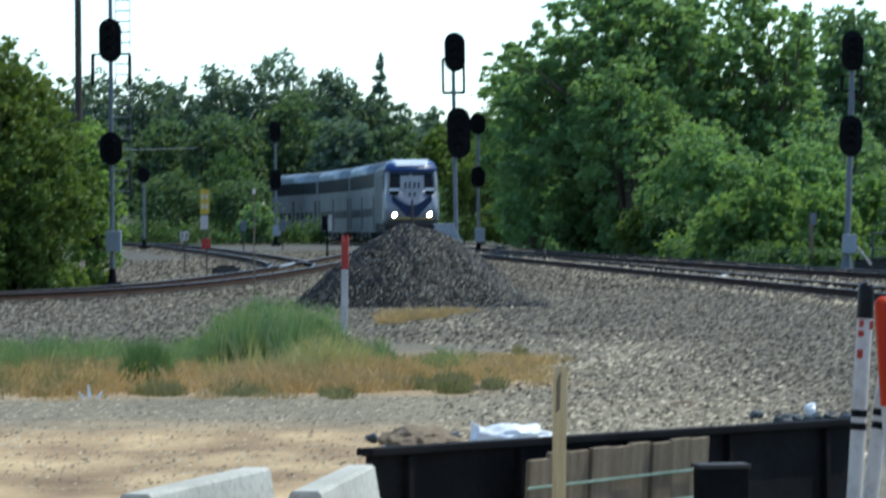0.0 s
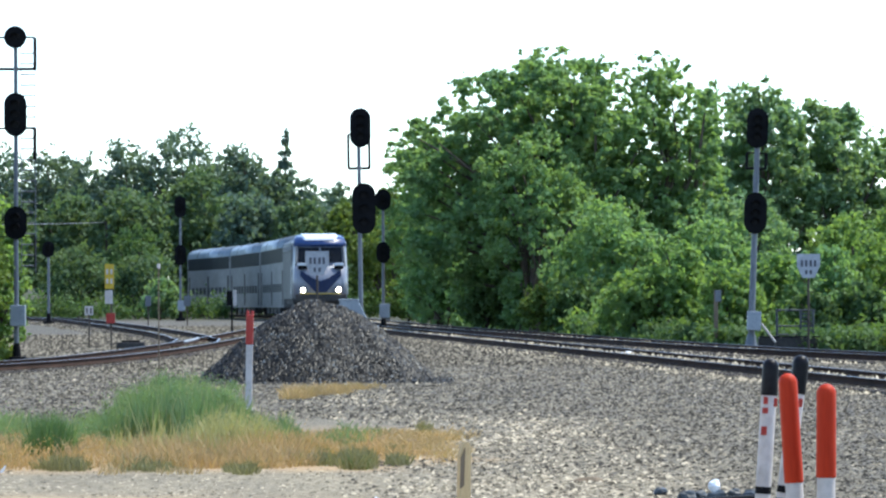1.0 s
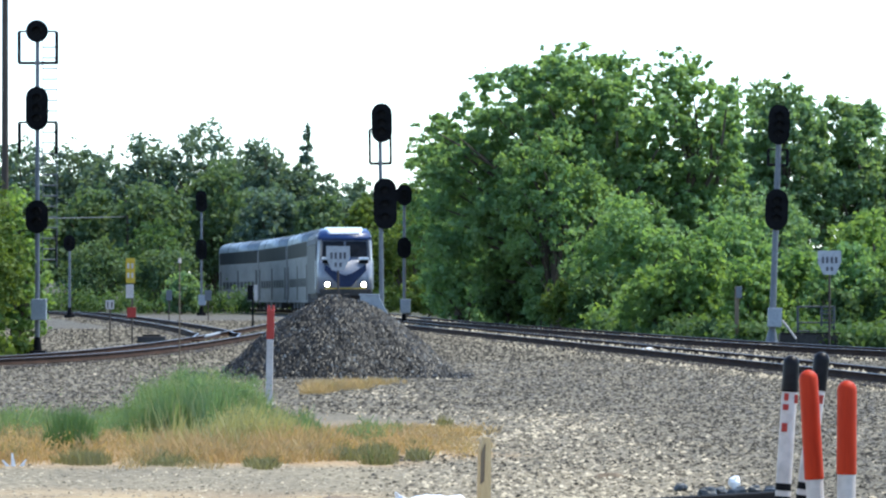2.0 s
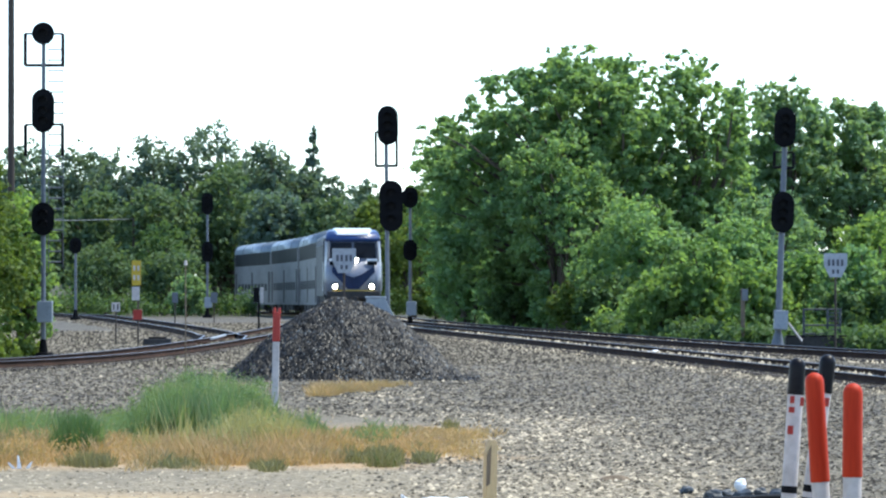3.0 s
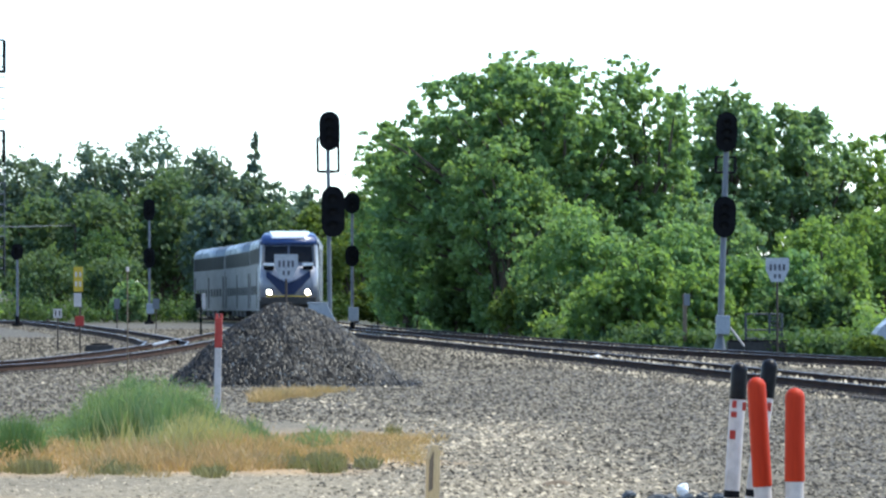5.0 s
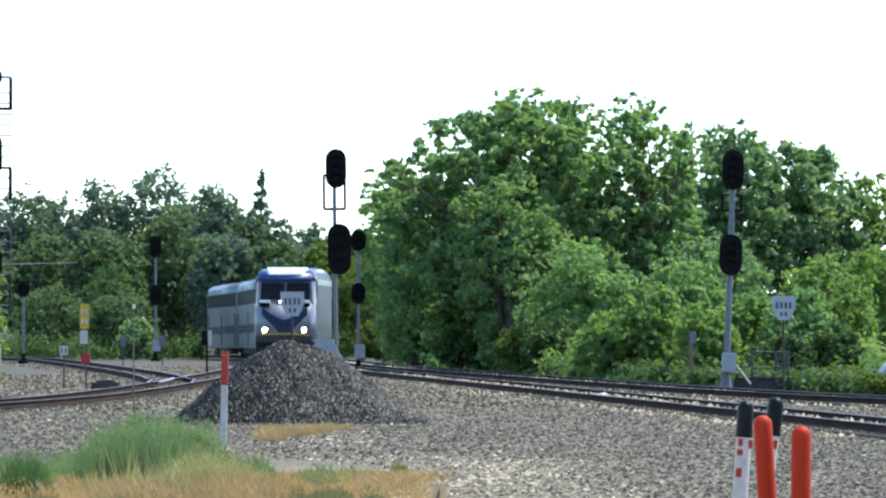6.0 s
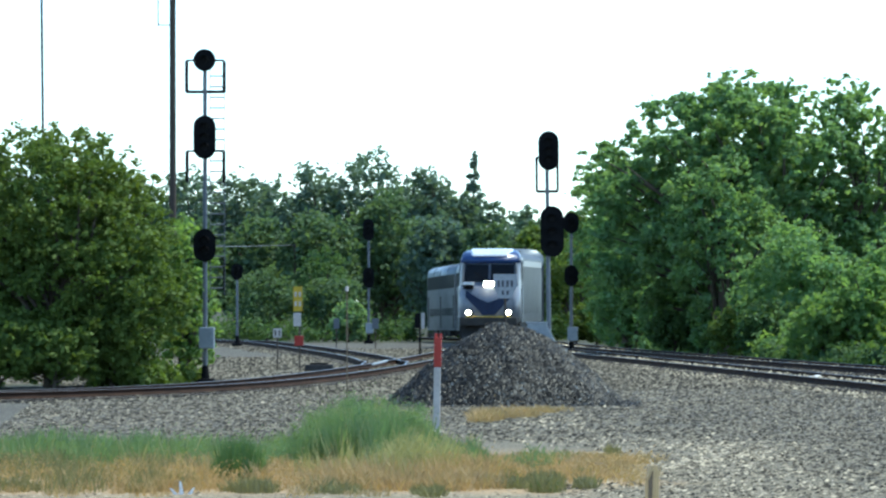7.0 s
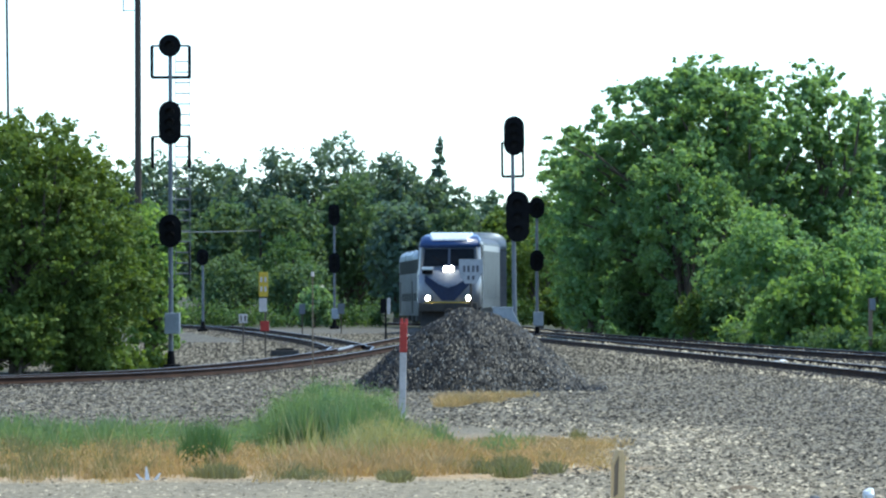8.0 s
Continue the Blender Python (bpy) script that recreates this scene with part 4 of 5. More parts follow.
pl = part("plate", box(0, -0.02, 1.28, 0.30, 0.02, 0.32, 0.004), M_WHITE, t)
for k in (-0.07, 0.07):
    part("bar", box(k, -0.033, 1.28, 0.04, 0.006, 0.2), M_BLACK, pl)
t = thing("whip_post", pose(-4.56, 85, 0), "slender tan pole with a pale tip standing in the grass", "post")
part("pole", rod((0, 0, -0.05), (0, 0, 2.64), 0.013, 0.010), M_OLDWOOD, t)
part("tip", rod((0, 0, 2.62), (0, 0, 2.7), 0.03, 0.024), M_WHITE, t, "pale cap")
for x, y, top, w in ((-14.1, 253, 1.5, 0.30), (-12.1, 252, 1.5, 0.34)):
    t = thing("marker_sign", pose(x, y, 0), "dull grey marker plate on a thin post beyond the switch", "sign")
    part("post", rod((0, 0.02, -0.05), (0, 0.02, top), 0.03), M_POLE, t)
    part("plate", box(0, -0.02, top - 0.26, w, 0.02, 0.52, 0.004), M_ALU, t, "dull grey plate")
t = thing("switch_stand", pose(-8.35, 213, 0), "dark switch stand with a white target plate", "switch stand")
part("post", rod((0, 0, -0.05), (0, 0, 1.5), 0.04), M_BLACK, t)
part("target", box(-0.10, -0.02, 1.55, 0.24, 0.05, 0.62, 0.01), M_BLACK, t, "black target plate")
part("white_plate", box(0.13, -0.03, 1.55, 0.14, 0.02, 0.66, 0.004), M_WHITE, t, "white edge plate")
t = thing("switch_machine", pose(-10.15, 171.5, 0), "low dark switch machine beside the rails", "switch machine")
part("housing", box(0, 0, 0.15, 0.95, 0.5, 0.22, 0.04), M_UNDER, t)
part("lid", box(0.0, 0, 0.285, 0.6, 0.42, 0.06, 0.02), M_BLACK, t)
part("rod", rod((0.4, 0, 0.1), (1.7, 0.1, 0.1), 0.03), M_RAIL, t)
t = thing("guard_rail", pose(-8.55, 178, 0.07), "bright worn flangeway piece of the switch", "switch part")
bm = bmesh.new()
for i in range(8):
    u, v = i / 8, (i + 1) / 8
    rod((-0.25 + 0.55 * u, 4 * u - 2, 0.10 + 0.1 * u * u), (-0.25 + 0.55 * v, 4 * v - 2, 0.10 + 0.1 * v * v), 0.05, seg=8, bm=bm)
part("bar", bm, M_CABINET, t)
t = thing("wooden_post", pose(9.7, 172, 0), "grey weathered wooden post among the shrubs", "post")
part("post", box(0, 0, 0.95, 0.14, 0.14, 2.0, 0.015), M_OLDWOOD, t)
part("plate", box(0.07, -0.09, 1.75, 0.2, 0.03, 0.4, 0.01), M_ALU, t, "small grey plate")
t = thing("cable_frame", pose(11.96, 166, 0), "grey open steel frame with a laddered bay beside the signal", "frame")
for k in (-0.6, 0.18, 0.59):
    part("upright", rod((k, 0, -0.05), (k, 0, 1.33), 0.04), M_HOOD, t)
for z in (0.5, 0.78, 1.3):
    part("crossbar", rod((-0.6, 0, z), (0.59, 0, z), 0.03), M_HOOD, t)
for z in (0.64, 0.92, 1.06, 1.18):
    part("rung", rod((0.18, 0, z), (0.59, 0, z), 0.022, seg=8), M_HOOD, t)
t = thing("guy_brace", pose(10.55, 163.2, 0), "short pale diagonal brace beside the mast", "brace")
part("bar", rod((0.1, -0.2, 0.9), (0.55, -0.2, 0.3), 0.035), M_WHITE, t)
part("foot", rod((0.55, -0.2, -0.05), (0.55, -0.2, 0.32), 0.03), M_UNDER, t)
t = thing("relay_box", pose(11.75, 164.6, 0), "low dark relay box beside the track", "relay box")
part("body", box(0, 0, 0.2, 2.2, 0.6, 0.46, 0.04), M_UNDER, t)
for k in (-0.72, 0.0, 0.72):
    part("lid", box(k, 0, 0.45, 0.68, 0.64, 0.04, 0.01), M_BLACK, t)

# ---- parked vehicle behind the shrubs ----
t = thing("parked_car", pose(16.7, 153, 0), "pale blue-white car parked behind the shrubs", "car")
prof = [(-2.3, 0.3), (2.3, 0.3), (2.35, 0.85), (1.9, 1.0), (1.3, 1.55), (0.9, 1.66), (-1.0, 1.66), (-1.6, 1.5), (-2.2, 1.0), (-2.35, 0.8)]
part("body", extrude_outline(prof, -0.9, 0.9, 0.05), M_VEHICLE, t)
part("side_window", box(-0.1, -0.905, 1.28, 2.5, 0.03, 0.42, 0.03), M_GLASS, t, "dark side window")
for k in (-1.5, 1.5):
    w = part("wheel", rod((k, -0.92, 0.34), (k, -0.68, 0.34), 0.34, seg=20), M_BLACK, t)
    part("rim", rod((k, -0.935, 0.34), (k, -0.915, 0.34), 0.2, seg=16), M_ALU, w)
    w = part("wheel", rod((k, 0.92, 0.34), (k, 0.68, 0.34), 0.34, seg=20), M_BLACK, t)


# ---- the gravel pile ----
def build_pile():
    rng = np.random.default_rng(21)
    t = thing("gravel_pile", pose(-2.76, 121, -0.03), "tall heap of dark crushed ballast stone", "gravel pile")

    def top(x, y):
        a = math.atan2(y, x)
        side = math.tanh(2.0 * x)
        r = math.hypot(x / (2.74 - 0.06 * side), y / 3.3) / (1.0 + 0.05 * math.sin(3 * a + 1.0) + 0.03 * math.sin(7 * a))
        q = max(0.0, 1 - r ** (1.54 + 0.06 * side))
        return 1.86 * q + 0.11 * noise.noise((x * 1.5, y * 1.5, 2.0)) * min(1, q * 4)
    n = 64
    g = np.linspace(-3.8, 3.8, n)
    v = np.array([(x, y * 1.1, top(x, y * 1.1) - 0.02) for y in g for x in g])
    f = np.array([(j * n + i, j * n + i + 1, (j + 1) * n + i + 1, (j + 1) * n + i) for j in range(n - 1) for i in range(n - 1)])
    mesh_np("mound", v, f, M_BALLAST, t)
    pts = []
    while len(pts) < 42000:
        x, y = rng.uniform(-3.7, 3.3), rng.uniform(-4.0, 2.0)
        z = top(x, y)
        if z > 0.03 or rng.random() < 0.1:
            pts.append((x, y, z + 0.03))
    pts = np.array(pts)
    tagged(stones("stone", pts, 0.024 + 0.05 * rng.random(len(pts)) ** 1.7, M_BALLAST, t, "dark angular ballast stones"), kind="stuff")


build_pile()


# ---- grass and weeds ----
def blades(name, spots, material, label, category, width=0.014, seed=5):
    """Grass: spots are (x, y, rx, ry, n, height, lean)."""
    rng = np.random.default_rng(seed)
    vs = []
    for x, y, rx, ry, n, tall, lean in spots:
        a, q = rng.uniform(0, 6.283, n), np.sqrt(rng.random(n))
        px, py = x + rx * q * np.cos(a), y + ry * q * np.sin(a)
        h = tall * rng.uniform(0.3, 1.1, n) * (1.0 - 0.45 * q**2)
        la, lm = rng.uniform(0, 6.283, n), h * lean * rng.uniform(0.2, 1.3, n)
        wa = rng.uniform(0, 3.14, n)
        w = width * rng.uniform(0.6, 1.4, n)
        dx, dy = np.cos(wa) * w, np.sin(wa) * w
        bx, by = np.cos(la) * lm, np.sin(la) * lm
        z0 = np.full(n, -0.04)
        vs.append(np.stack([np.stack([px - dx, py - dy, z0], 1), np.stack([px + dx, py + dy, z0], 1),
                            np.stack([px + bx * 0.58 + dx * 0.8, py + by * 0.58 + dy * 0.8, h * 0.6], 1), np.stack([px + bx, py + by, h], 1)], 1))
    v = np.concatenate(vs)
    n = len(v)
    ob = mesh_np(name, v.reshape(-1, 3), np.arange(4 * n).reshape(-1, 4), material)
    return tagged(ob, label, category, kind="stuff")


def tufts(n, x0, x1, y0, y1, size, blades_each, tall, lean, seed):
    """Many small uneven tufts over a strip."""
    rng = np.random.default_rng(seed)
    out = []
    for _ in range(n):
        k = rng.uniform(0.5, 1.4)
        out.append((rng.uniform(x0, x1), rng.uniform(y0, y1), size * k, size * 2.5 * k, int(blades_each * k), tall * rng.uniform(0.5, 1.2), lean))
    return out


def slant(n, seed):
    """Straw that runs aslant along the foot of the pile, thinning out."""
    rng = np.random.default_rng(seed)
    out = []
    for _ in range(n):
        k = rng.random() ** 1.6
        out.append((-2.9 + 1.9 * k + rng.normal(0, 0.06), 103.5 + 11 * k + rng.normal(0, 1.2), 0.26 * (1.2 - k), 0.8, int(200 * (1.15 - k)), 0.26 * (1.1 - 0.7 * k), 0.9))
    return out


def grass_mound(n, seed):
    """Uneven tufts that rise towards the middle of the clump."""
    rng = np.random.default_rng(seed)
    out = []
    for _ in range(n):
        x = rng.uniform(-5.2, -2.95)
        swell = max(0.32, 1.0 - ((x + 4.0) / 1.15) ** 2 * 0.62) * (1.0 + 0.16 * noise.noise((x * 3.0, 1.0, 2.0)))
        out.append((x, rng.uniform(75.5, 83), rng.uniform(0.10, 0.24), rng.uniform(0.3, 0.9), int(rng.uniform(180, 420)), swell * rng.uniform(0.72, 1.08), rng.uniform(0.18, 0.42)))
    return out


blades("tall_grass", grass_mound(105, 51) + tufts(12, -3.2, -2.2, 76, 82, 0.25, 300, 0.34, 0.5, 58),
       M_GRASS, "tall fresh green grass clump beside the pile", "grass", 0.0055, 5)
blades("verge_grass", tufts(60, -12.0, -5.2, 73, 84, 0.5, 380, 0.42, 0.5, 52) + [(-5.25, 71, 0.3, 1.0, 900, 0.62, 0.25), (-5.45, 70.4, 0.15, 0.5, 250, 0.42, 0.25)] + tufts(10, -2.4, -0.8, 74, 82, 0.3, 90, 0.24, 0.6, 53),
       M_GRASS, "softer green grass along the verge", "grass", 0.0055, 6)
blades("dry_grass", tufts(58, -6.2, -1.7, 65.8, 75, 0.4, 230, 0.28, 0.8, 54) + tufts(26, -11.5, -6.0, 66.5, 75, 0.45, 150, 0.26, 0.7, 63) + tufts(46, -11.5, -1.6, 64.2, 68, 0.2, 60, 0.13, 1.0, 59) + tufts(44, -1.9, 0.45, 69.5, 80, 0.4, 150, 0.16, 1.1, 55) + slant(34, 56)
       + [(-2.35, 70.5, 0.7, 3, 1100, 0.44, 0.6), (-3.3, 69, 1.0, 2, 1100, 0.4, 0.6)],
       M_STRAW, "dry straw-coloured grass on the verge", "grass", 0.0045, 7)
blades("seed_heads", [(-2.7, 73, 0.7, 2.5, 500, 0.60, 0.5), (-3.9, 72, 0.8, 2, 250, 0.5, 0.5), (-3.8, 78, 1.1, 4, 500, 1.05, 0.3), (-7.5, 76, 3.5, 4, 260, 0.6, 0.4), (-2.9, 70.5, 0.5, 1.2, 700, 0.72, 0.45), (-2.5, 71, 0.3, 1.0, 250, 0.55, 0.5)], M_SEED, "pale seeded grass stalks", "grass", 0.005, 8)
for i, (x, y, r, n, tall) in enumerate([(-2.08, 72, 0.17, 420, 0.26), (-1.48, 69.5, 0.2, 380, 0.2), (-0.98, 68, 0.26, 600, 0.27), (-0.5, 71, 0.13, 220, 0.18), (-2.36, 65.2, 0.14, 260, 0.14), (-2.6, 66.2, 0.12, 160, 0.12),
                                        (-4.7, 65.6, 0.3, 520, 0.24), (-6.2, 66, 0.26, 380, 0.2), (-3.6, 65.8, 0.28, 300, 0.16), (-7.9, 66.5, 0.3, 380, 0.2), (-0.1, 82, 0.14, 160, 0.2)]):
    tuft = blades("weed_tuft", [(x, y, r, r * 2, n, tall, 0.5)], M_WEED, "low grey-green weed tuft on the gravelly verge", "weed", 0.005, 300 + i)
    tagged(tuft, "low grey-green weed tuft on the gravelly verge", "weed", "weed tufts on the verge", "thing")


def fuzz(name, spots, n, size, material, label, seed):
    """Fine seed heads and chaff: many tiny blades in soft low clumps (x, y, z, r)."""
    rng = np.random.default_rng(seed)
    v, f = leaves(spots, n, size, rng)
    v[:, 2] = np.maximum(v[:, 2], -0.02)
    tagged(mesh_np(name, v, f, material), label, "grass", kind="stuff")


def soft_spots(n, x0, x1, y0, y1, z, r, seed):
    rng = np.random.default_rng(seed)
    return [(rng.uniform(x0, x1), rng.uniform(y0, y1), z * rng.uniform(0.4, 1.1), r * rng.uniform(0.6, 1.3)) for _ in range(n)]


fuzz("grass_plumes", [(-3.8, 79, 0.62, 0.42), (-3.4, 80, 0.55, 0.36), (-4.3, 78, 0.5, 0.32), (-3.2, 81, 0.36, 0.26), (-4.0, 80, 0.75, 0.28)] + soft_spots(40, -5.0, -3.0, 75, 82, 0.8, 0.18, 71), 14000, 0.015, M_GRASS, "fine green plumes in the tall grass", 71)
fuzz("pale_plumes", soft_spots(16, -3.4, -2.2, 71, 77, 0.4, 0.2, 72) + soft_spots(22, -3.35, -2.45, 69.5, 71.5, 0.5, 0.16, 78) + soft_spots(10, -4.4, -3.0, 77, 81, 0.8, 0.2, 73), 3200, 0.014, M_SEED, "pale seed plumes among the grass", 72)
fuzz("straw_chaff", soft_spots(90, -11.0, -1.6, 66, 73, 0.12, 0.24, 74) + soft_spots(40, -1.8, 0.5, 68, 78, 0.05, 0.2, 75) + soft_spots(7, -2.8, -2.1, 103, 106, 0.1, 0.18, 76), 17000, 0.015, M_STRAW, "fine dry chaff on the verge", 73)
fuzz("verge_plumes", soft_spots(50, -11.5, -5.0, 73, 82, 0.25, 0.26, 77), 8000, 0.016, M_GRASS, "fine green plumes along the verge", 74)
blades("weed_clump", [(-5.3, 70.5, 0.3, 1.0, 1500, 0.66, 0.25), (-5.5, 69.8, 0.14, 0.5, 350, 0.42, 0.25), (-0.95, 66.0, 0.2, 0.5, 240, 0.2, 0.6)], M_LEAF_DARK, "dark green bushy weeds in the verge", "weeds", 0.006, 14)
blades("low_weeds", [(-0.95, 66.0, 0.26, 0.7, 420, 0.26, 0.7), (-0.45, 67.5, 0.18, 0.6, 260, 0.18, 0.8), (-1.35, 67.5, 0.2, 0.6, 260, 0.2, 0.8), (-2.35, 64.2, 0.16, 0.4, 200, 0.15, 0.9), (-2.55, 65, 0.12, 0.4, 120, 0.12, 0.9),
                     (-2.0, 70, 0.25, 0.8, 320, 0.28, 0.6), (-4.9, 66, 0.3, 0.6, 320, 0.2, 0.8), (-0.1, 79, 0.14, 0.5, 160, 0.16, 0.7), (-3.6, 65.2, 0.4, 0.4, 240, 0.12, 0.9)]
       + tufts(40, -11.0, -1.0, 66, 80, 0.3, 80, 0.22, 0.7, 57) + tufts(60, -11.5, -5.6, 66, 76, 0.4, 200, 0.34, 0.5, 64),
       M_WEED, "dusty low weeds at the gravel's edge", "weeds", 0.006, 9)

# ---- marker posts and the stake ----
t = thing("marker_post", pose(-3.42, 95, 0, 0, 1.1, 0), "white square trackside post with a red top", "post")
part("shaft", box(0, 0, 0.58, 0.125, 0.11, 1.24, 0.012), M_WHITE, t)
part("red_top", box(0, 0, 1.48, 0.138, 0.125, 0.55, 0.015), M_RED, t, "red painted top")
for k in (-0.04, 0.045):
    part("cap_bolt", rod((k, 0, 1.74), (k, 0, 1.84), 0.034, 0.024), M_RED, t, "small bolt on the post's top")
part("footing", box(-0.08, -1.5, 0.0, 0.42, 0.5, 0.1, 0.03), M_CONCRETE, t, "low concrete footing")


def tube_marker(x, y, tall, r, cap_len, cap_mat, lean, pitch, label, bands=()):
    """A domed plastic marker: coloured sleeve over a white tube."""
    t = thing("tube_marker", pose(x, y, 0, pitch, lean, 0), label, "marker post", "plastic marker posts")
    part("tube", rod((0, 0, -0.05), (0, 0, tall - cap_len + 0.02), r * 0.94, seg=24), M_WHITE, t, "white plastic tube", smooth=False)
    bm = bmesh.new()
    prof = [(tall - cap_len, r), (tall - cap_len + 0.012, r * 1.03), (tall - cap_len * 0.5, r), (tall - r, r)] + [(tall - r + r * math.sin(u), r * math.cos(u)) for u in np.linspace(0.15, 1.5, 7)]
    rings = [[bm.verts.new((q * math.cos(a), q * math.sin(a), z)) for a in np.linspace(0, 2 * math.pi, 24, endpoint=False)] for z, q in prof]
    for a, b in zip(rings, rings[1:]):
        for i in range(24):
            bm.faces.new((a[i], a[(i + 1) % 24], b[(i + 1) % 24], b[i]))
    bm.faces.new(rings[-1])
    bm.faces.new(rings[0][::-1])
    part("cap", bm, cap_mat, t, "domed plastic cap", smooth=True)
    for z, h, m in bands:
        part("band", rod((0, 0, z), (0, 0, z + h), r * 0.97, seg=24), m, t, "painted band")
    return t


def marks(t, r, items):
    for k, z, w, h in items:
        a = math.radians(k)
        part("mark", box(r * math.sin(a), -r * math.cos(a), z, w, 0.012, h), M_RED, t, "faded red printed mark")


tube_marker(2.514, 34.2, 1.83, 0.064, 0.74, M_ORANGE, -3.3, 0, "orange domed marker post on a white tube, leaning")
tube_marker(2.645, 34.0, 1.76, 0.066, 0.63, M_ORANGE, 0.4, 0, "orange domed marker post on a white tube")
BANDS = ((0.985, 0.05, M_BLACK), (0.895, 0.05, M_BLACK))
t = tube_marker(2.224, 34.9, 1.92, 0.057, 0.255, M_GLOSS, 3.7, 0, "white marker post with black cap and red marks", BANDS)
marks(t, 0.056, ((-25, 1.63, 0.03, 0.05), (-25, 1.56, 0.04, 0.04), (50, 1.62, 0.03, 0.06), (-25, 1.42, 0.04, 0.06)))
t = tube_marker(2.33, 35.2, 1.95, 0.057, 0.27, M_GLOSS, 7.4, 0, "white marker post with black cap and bands", BANDS)
marks(t, 0.056, ((30, 1.62, 0.03, 0.06),))

t = thing("survey_stake", pose(0.22, 36.0, 0, 0, 1.0, 32), "pale wooden survey stake with a chamfered top", "stake")
bm = extrude_outline([(-0.045, -0.05), (0.045, -0.05), (0.045, 1.27), (0.03, 1.31), (-0.01, 1.31), (-0.045, 1.22)], -0.022, 0.022, 0.004)
part("stake", bm, M_WOOD, t)
# The dark plate paints the shade of the stake's unlit left face.
part("shaded_side", extrude_outline([(-0.05, 0.98), (-0.018, 1.0), (-0.012, 1.27), (-0.045, 1.2)], -0.03, -0.0225), M_OLDWOOD, t, "unlit left face, shade put into its colour")

# ---- the pit edge: black barrier, planks, bag, concrete barriers ----
t = thing("black_barrier", pose(0.75, 39.75, 0, 0, 0, 50), "low black steel barrier with a flanged top edge", "barrier")
part("sheet", box(0, 0, 0.15, 6.0, 0.05, 0.92, 0.008), M_BLACK, t)
part("flange", box(0, -0.03, 0.635, 6.15, 0.16, 0.06, 0.012), M_BLACK, t, "flanged top edge")
for k in (-2.6, -1.3, 0.0, 1.3, 2.6):
    part("rib", box(k, -0.05, 0.15, 0.06, 0.06, 0.88, 0.008), M_BLACK, t)
t = thing("plank_bundle", pose(0.70, 39.25, 0, 5, -1.5, 50), "bundle of weathered planks tied with pale straps", "planks")
for i in range(9):
    k = -1.0 + i * 0.25
    part("plank", box(k, 0.012 * (i % 3), 0.22 + 0.012 * (i % 2) - 0.03 * (i == 0), 0.238, 0.045, 0.72, 0.008), M_OLDWOOD, t)
for z in (0.34, 0.12):
    part("strap", box(0, -0.03, z, 2.3, 0.012, 0.018), M_GREENROPE, t, "pale green strap")
t = thing("tool_box", pose(1.5, 39.2, 0, 0, 0, 10), "dark box in front of the black barrier", "box")
part("body", box(0, 0, 0.2, 0.38, 0.3, 0.42, 0.02), M_BLACK, t)
part("lid", box(0, 0, 0.425, 0.41, 0.33, 0.035, 0.01), M_UNDER, t)


def bag():
    rng = np.random.default_rng(31)
    bm = bmesh.new()
    bmesh.ops.create_icosphere(bm, subdivisions=4, radius=1.0)
    for v in bm.verts:
        c = v.co.copy()
        k = 1 + 0.22 * noise.noise(c * 2.3) + 0.12 * noise.noise(c * 6.0)
        v.co = Vector((c.x * 0.40 * k, c.y * 0.3 * k, 0.13 * k * c.z + 0.03 * noise.noise(c * 3.1) + (0.12 * max(0, -c.x - 0.72) * 4 if c.z > 0 else 0)))
    t = thing("plastic_bag", pose(-0.16, 51.0, 0.10), "crumpled bright white plastic bag on the gravel", "bag")
    part("bag", bm, M_BAG, t, smooth=True)


bag()
t = thing("white_litter", pose(3.28, 58.5, 0.05), "small scrap of white plastic on the gravel", "litter")
bm = bmesh.new()
bmesh.ops.create_icosphere(bm, subdivisions=2, radius=0.075)
for v in bm.verts:
    v.co *= 1 + 0.4 * noise.noise(v.co * 20)
part("scrap", bm, M_BAG, t)
t = thing("white_litter", pose(5.9, 152, 0.10), "crumpled white wrapper lying between the rails", "litter")
bm = bmesh.new()
bmesh.ops.create_icosphere(bm, subdivisions=2, radius=0.14)
for v in bm.verts:
    v.co = Vector((v.co.x * 1.5, v.co.y, v.co.z * 0.6)) * (1 + 0.4 * noise.noise(v.co * 14))
part("wrapper", bm, M_BAG, t)
t = thing("white_litter", pose(-5.6, 65.0, -0.02), "torn white paper standing in the weeds", "litter")
for k, h in ((-0.09, 0.08), (-0.02, 0.17), (0.08, 0.09)):
    part("shred", extrude_outline([(k - 0.03, 0), (k + 0.03, 0), (k * 1.8 + 0.01, h), (k * 1.8 - 0.01, h)], -0.006, 0.006), M_BAG, t)


def jersey(x, y, rz, length, label):
    t = thing("concrete_barrier", pose(x, y, -0.03, 0, 0, rz), label, "concrete barrier", "concrete barriers")
    pts = [(-0.3, 0), (0.3, 0), (0.3, 0.08), (0.17, 0.33), (0.095, 0.79), (0.075, 0.81), (-0.075, 0.81), (-0.095, 0.79), (-0.17, 0.33), (-0.3, 0.08)]
    part("barrier", extrude_outline(pts, -length / 2, length / 2, 0.012), M_CONCRETE, t)


jersey(-2.03, 31.2, -10.7, 3.0, "pale concrete barrier block with a sunlit top")
jersey(-1.2, 31.4, -4.4, 3.0, "pale concrete barrier block beside the black barrier")

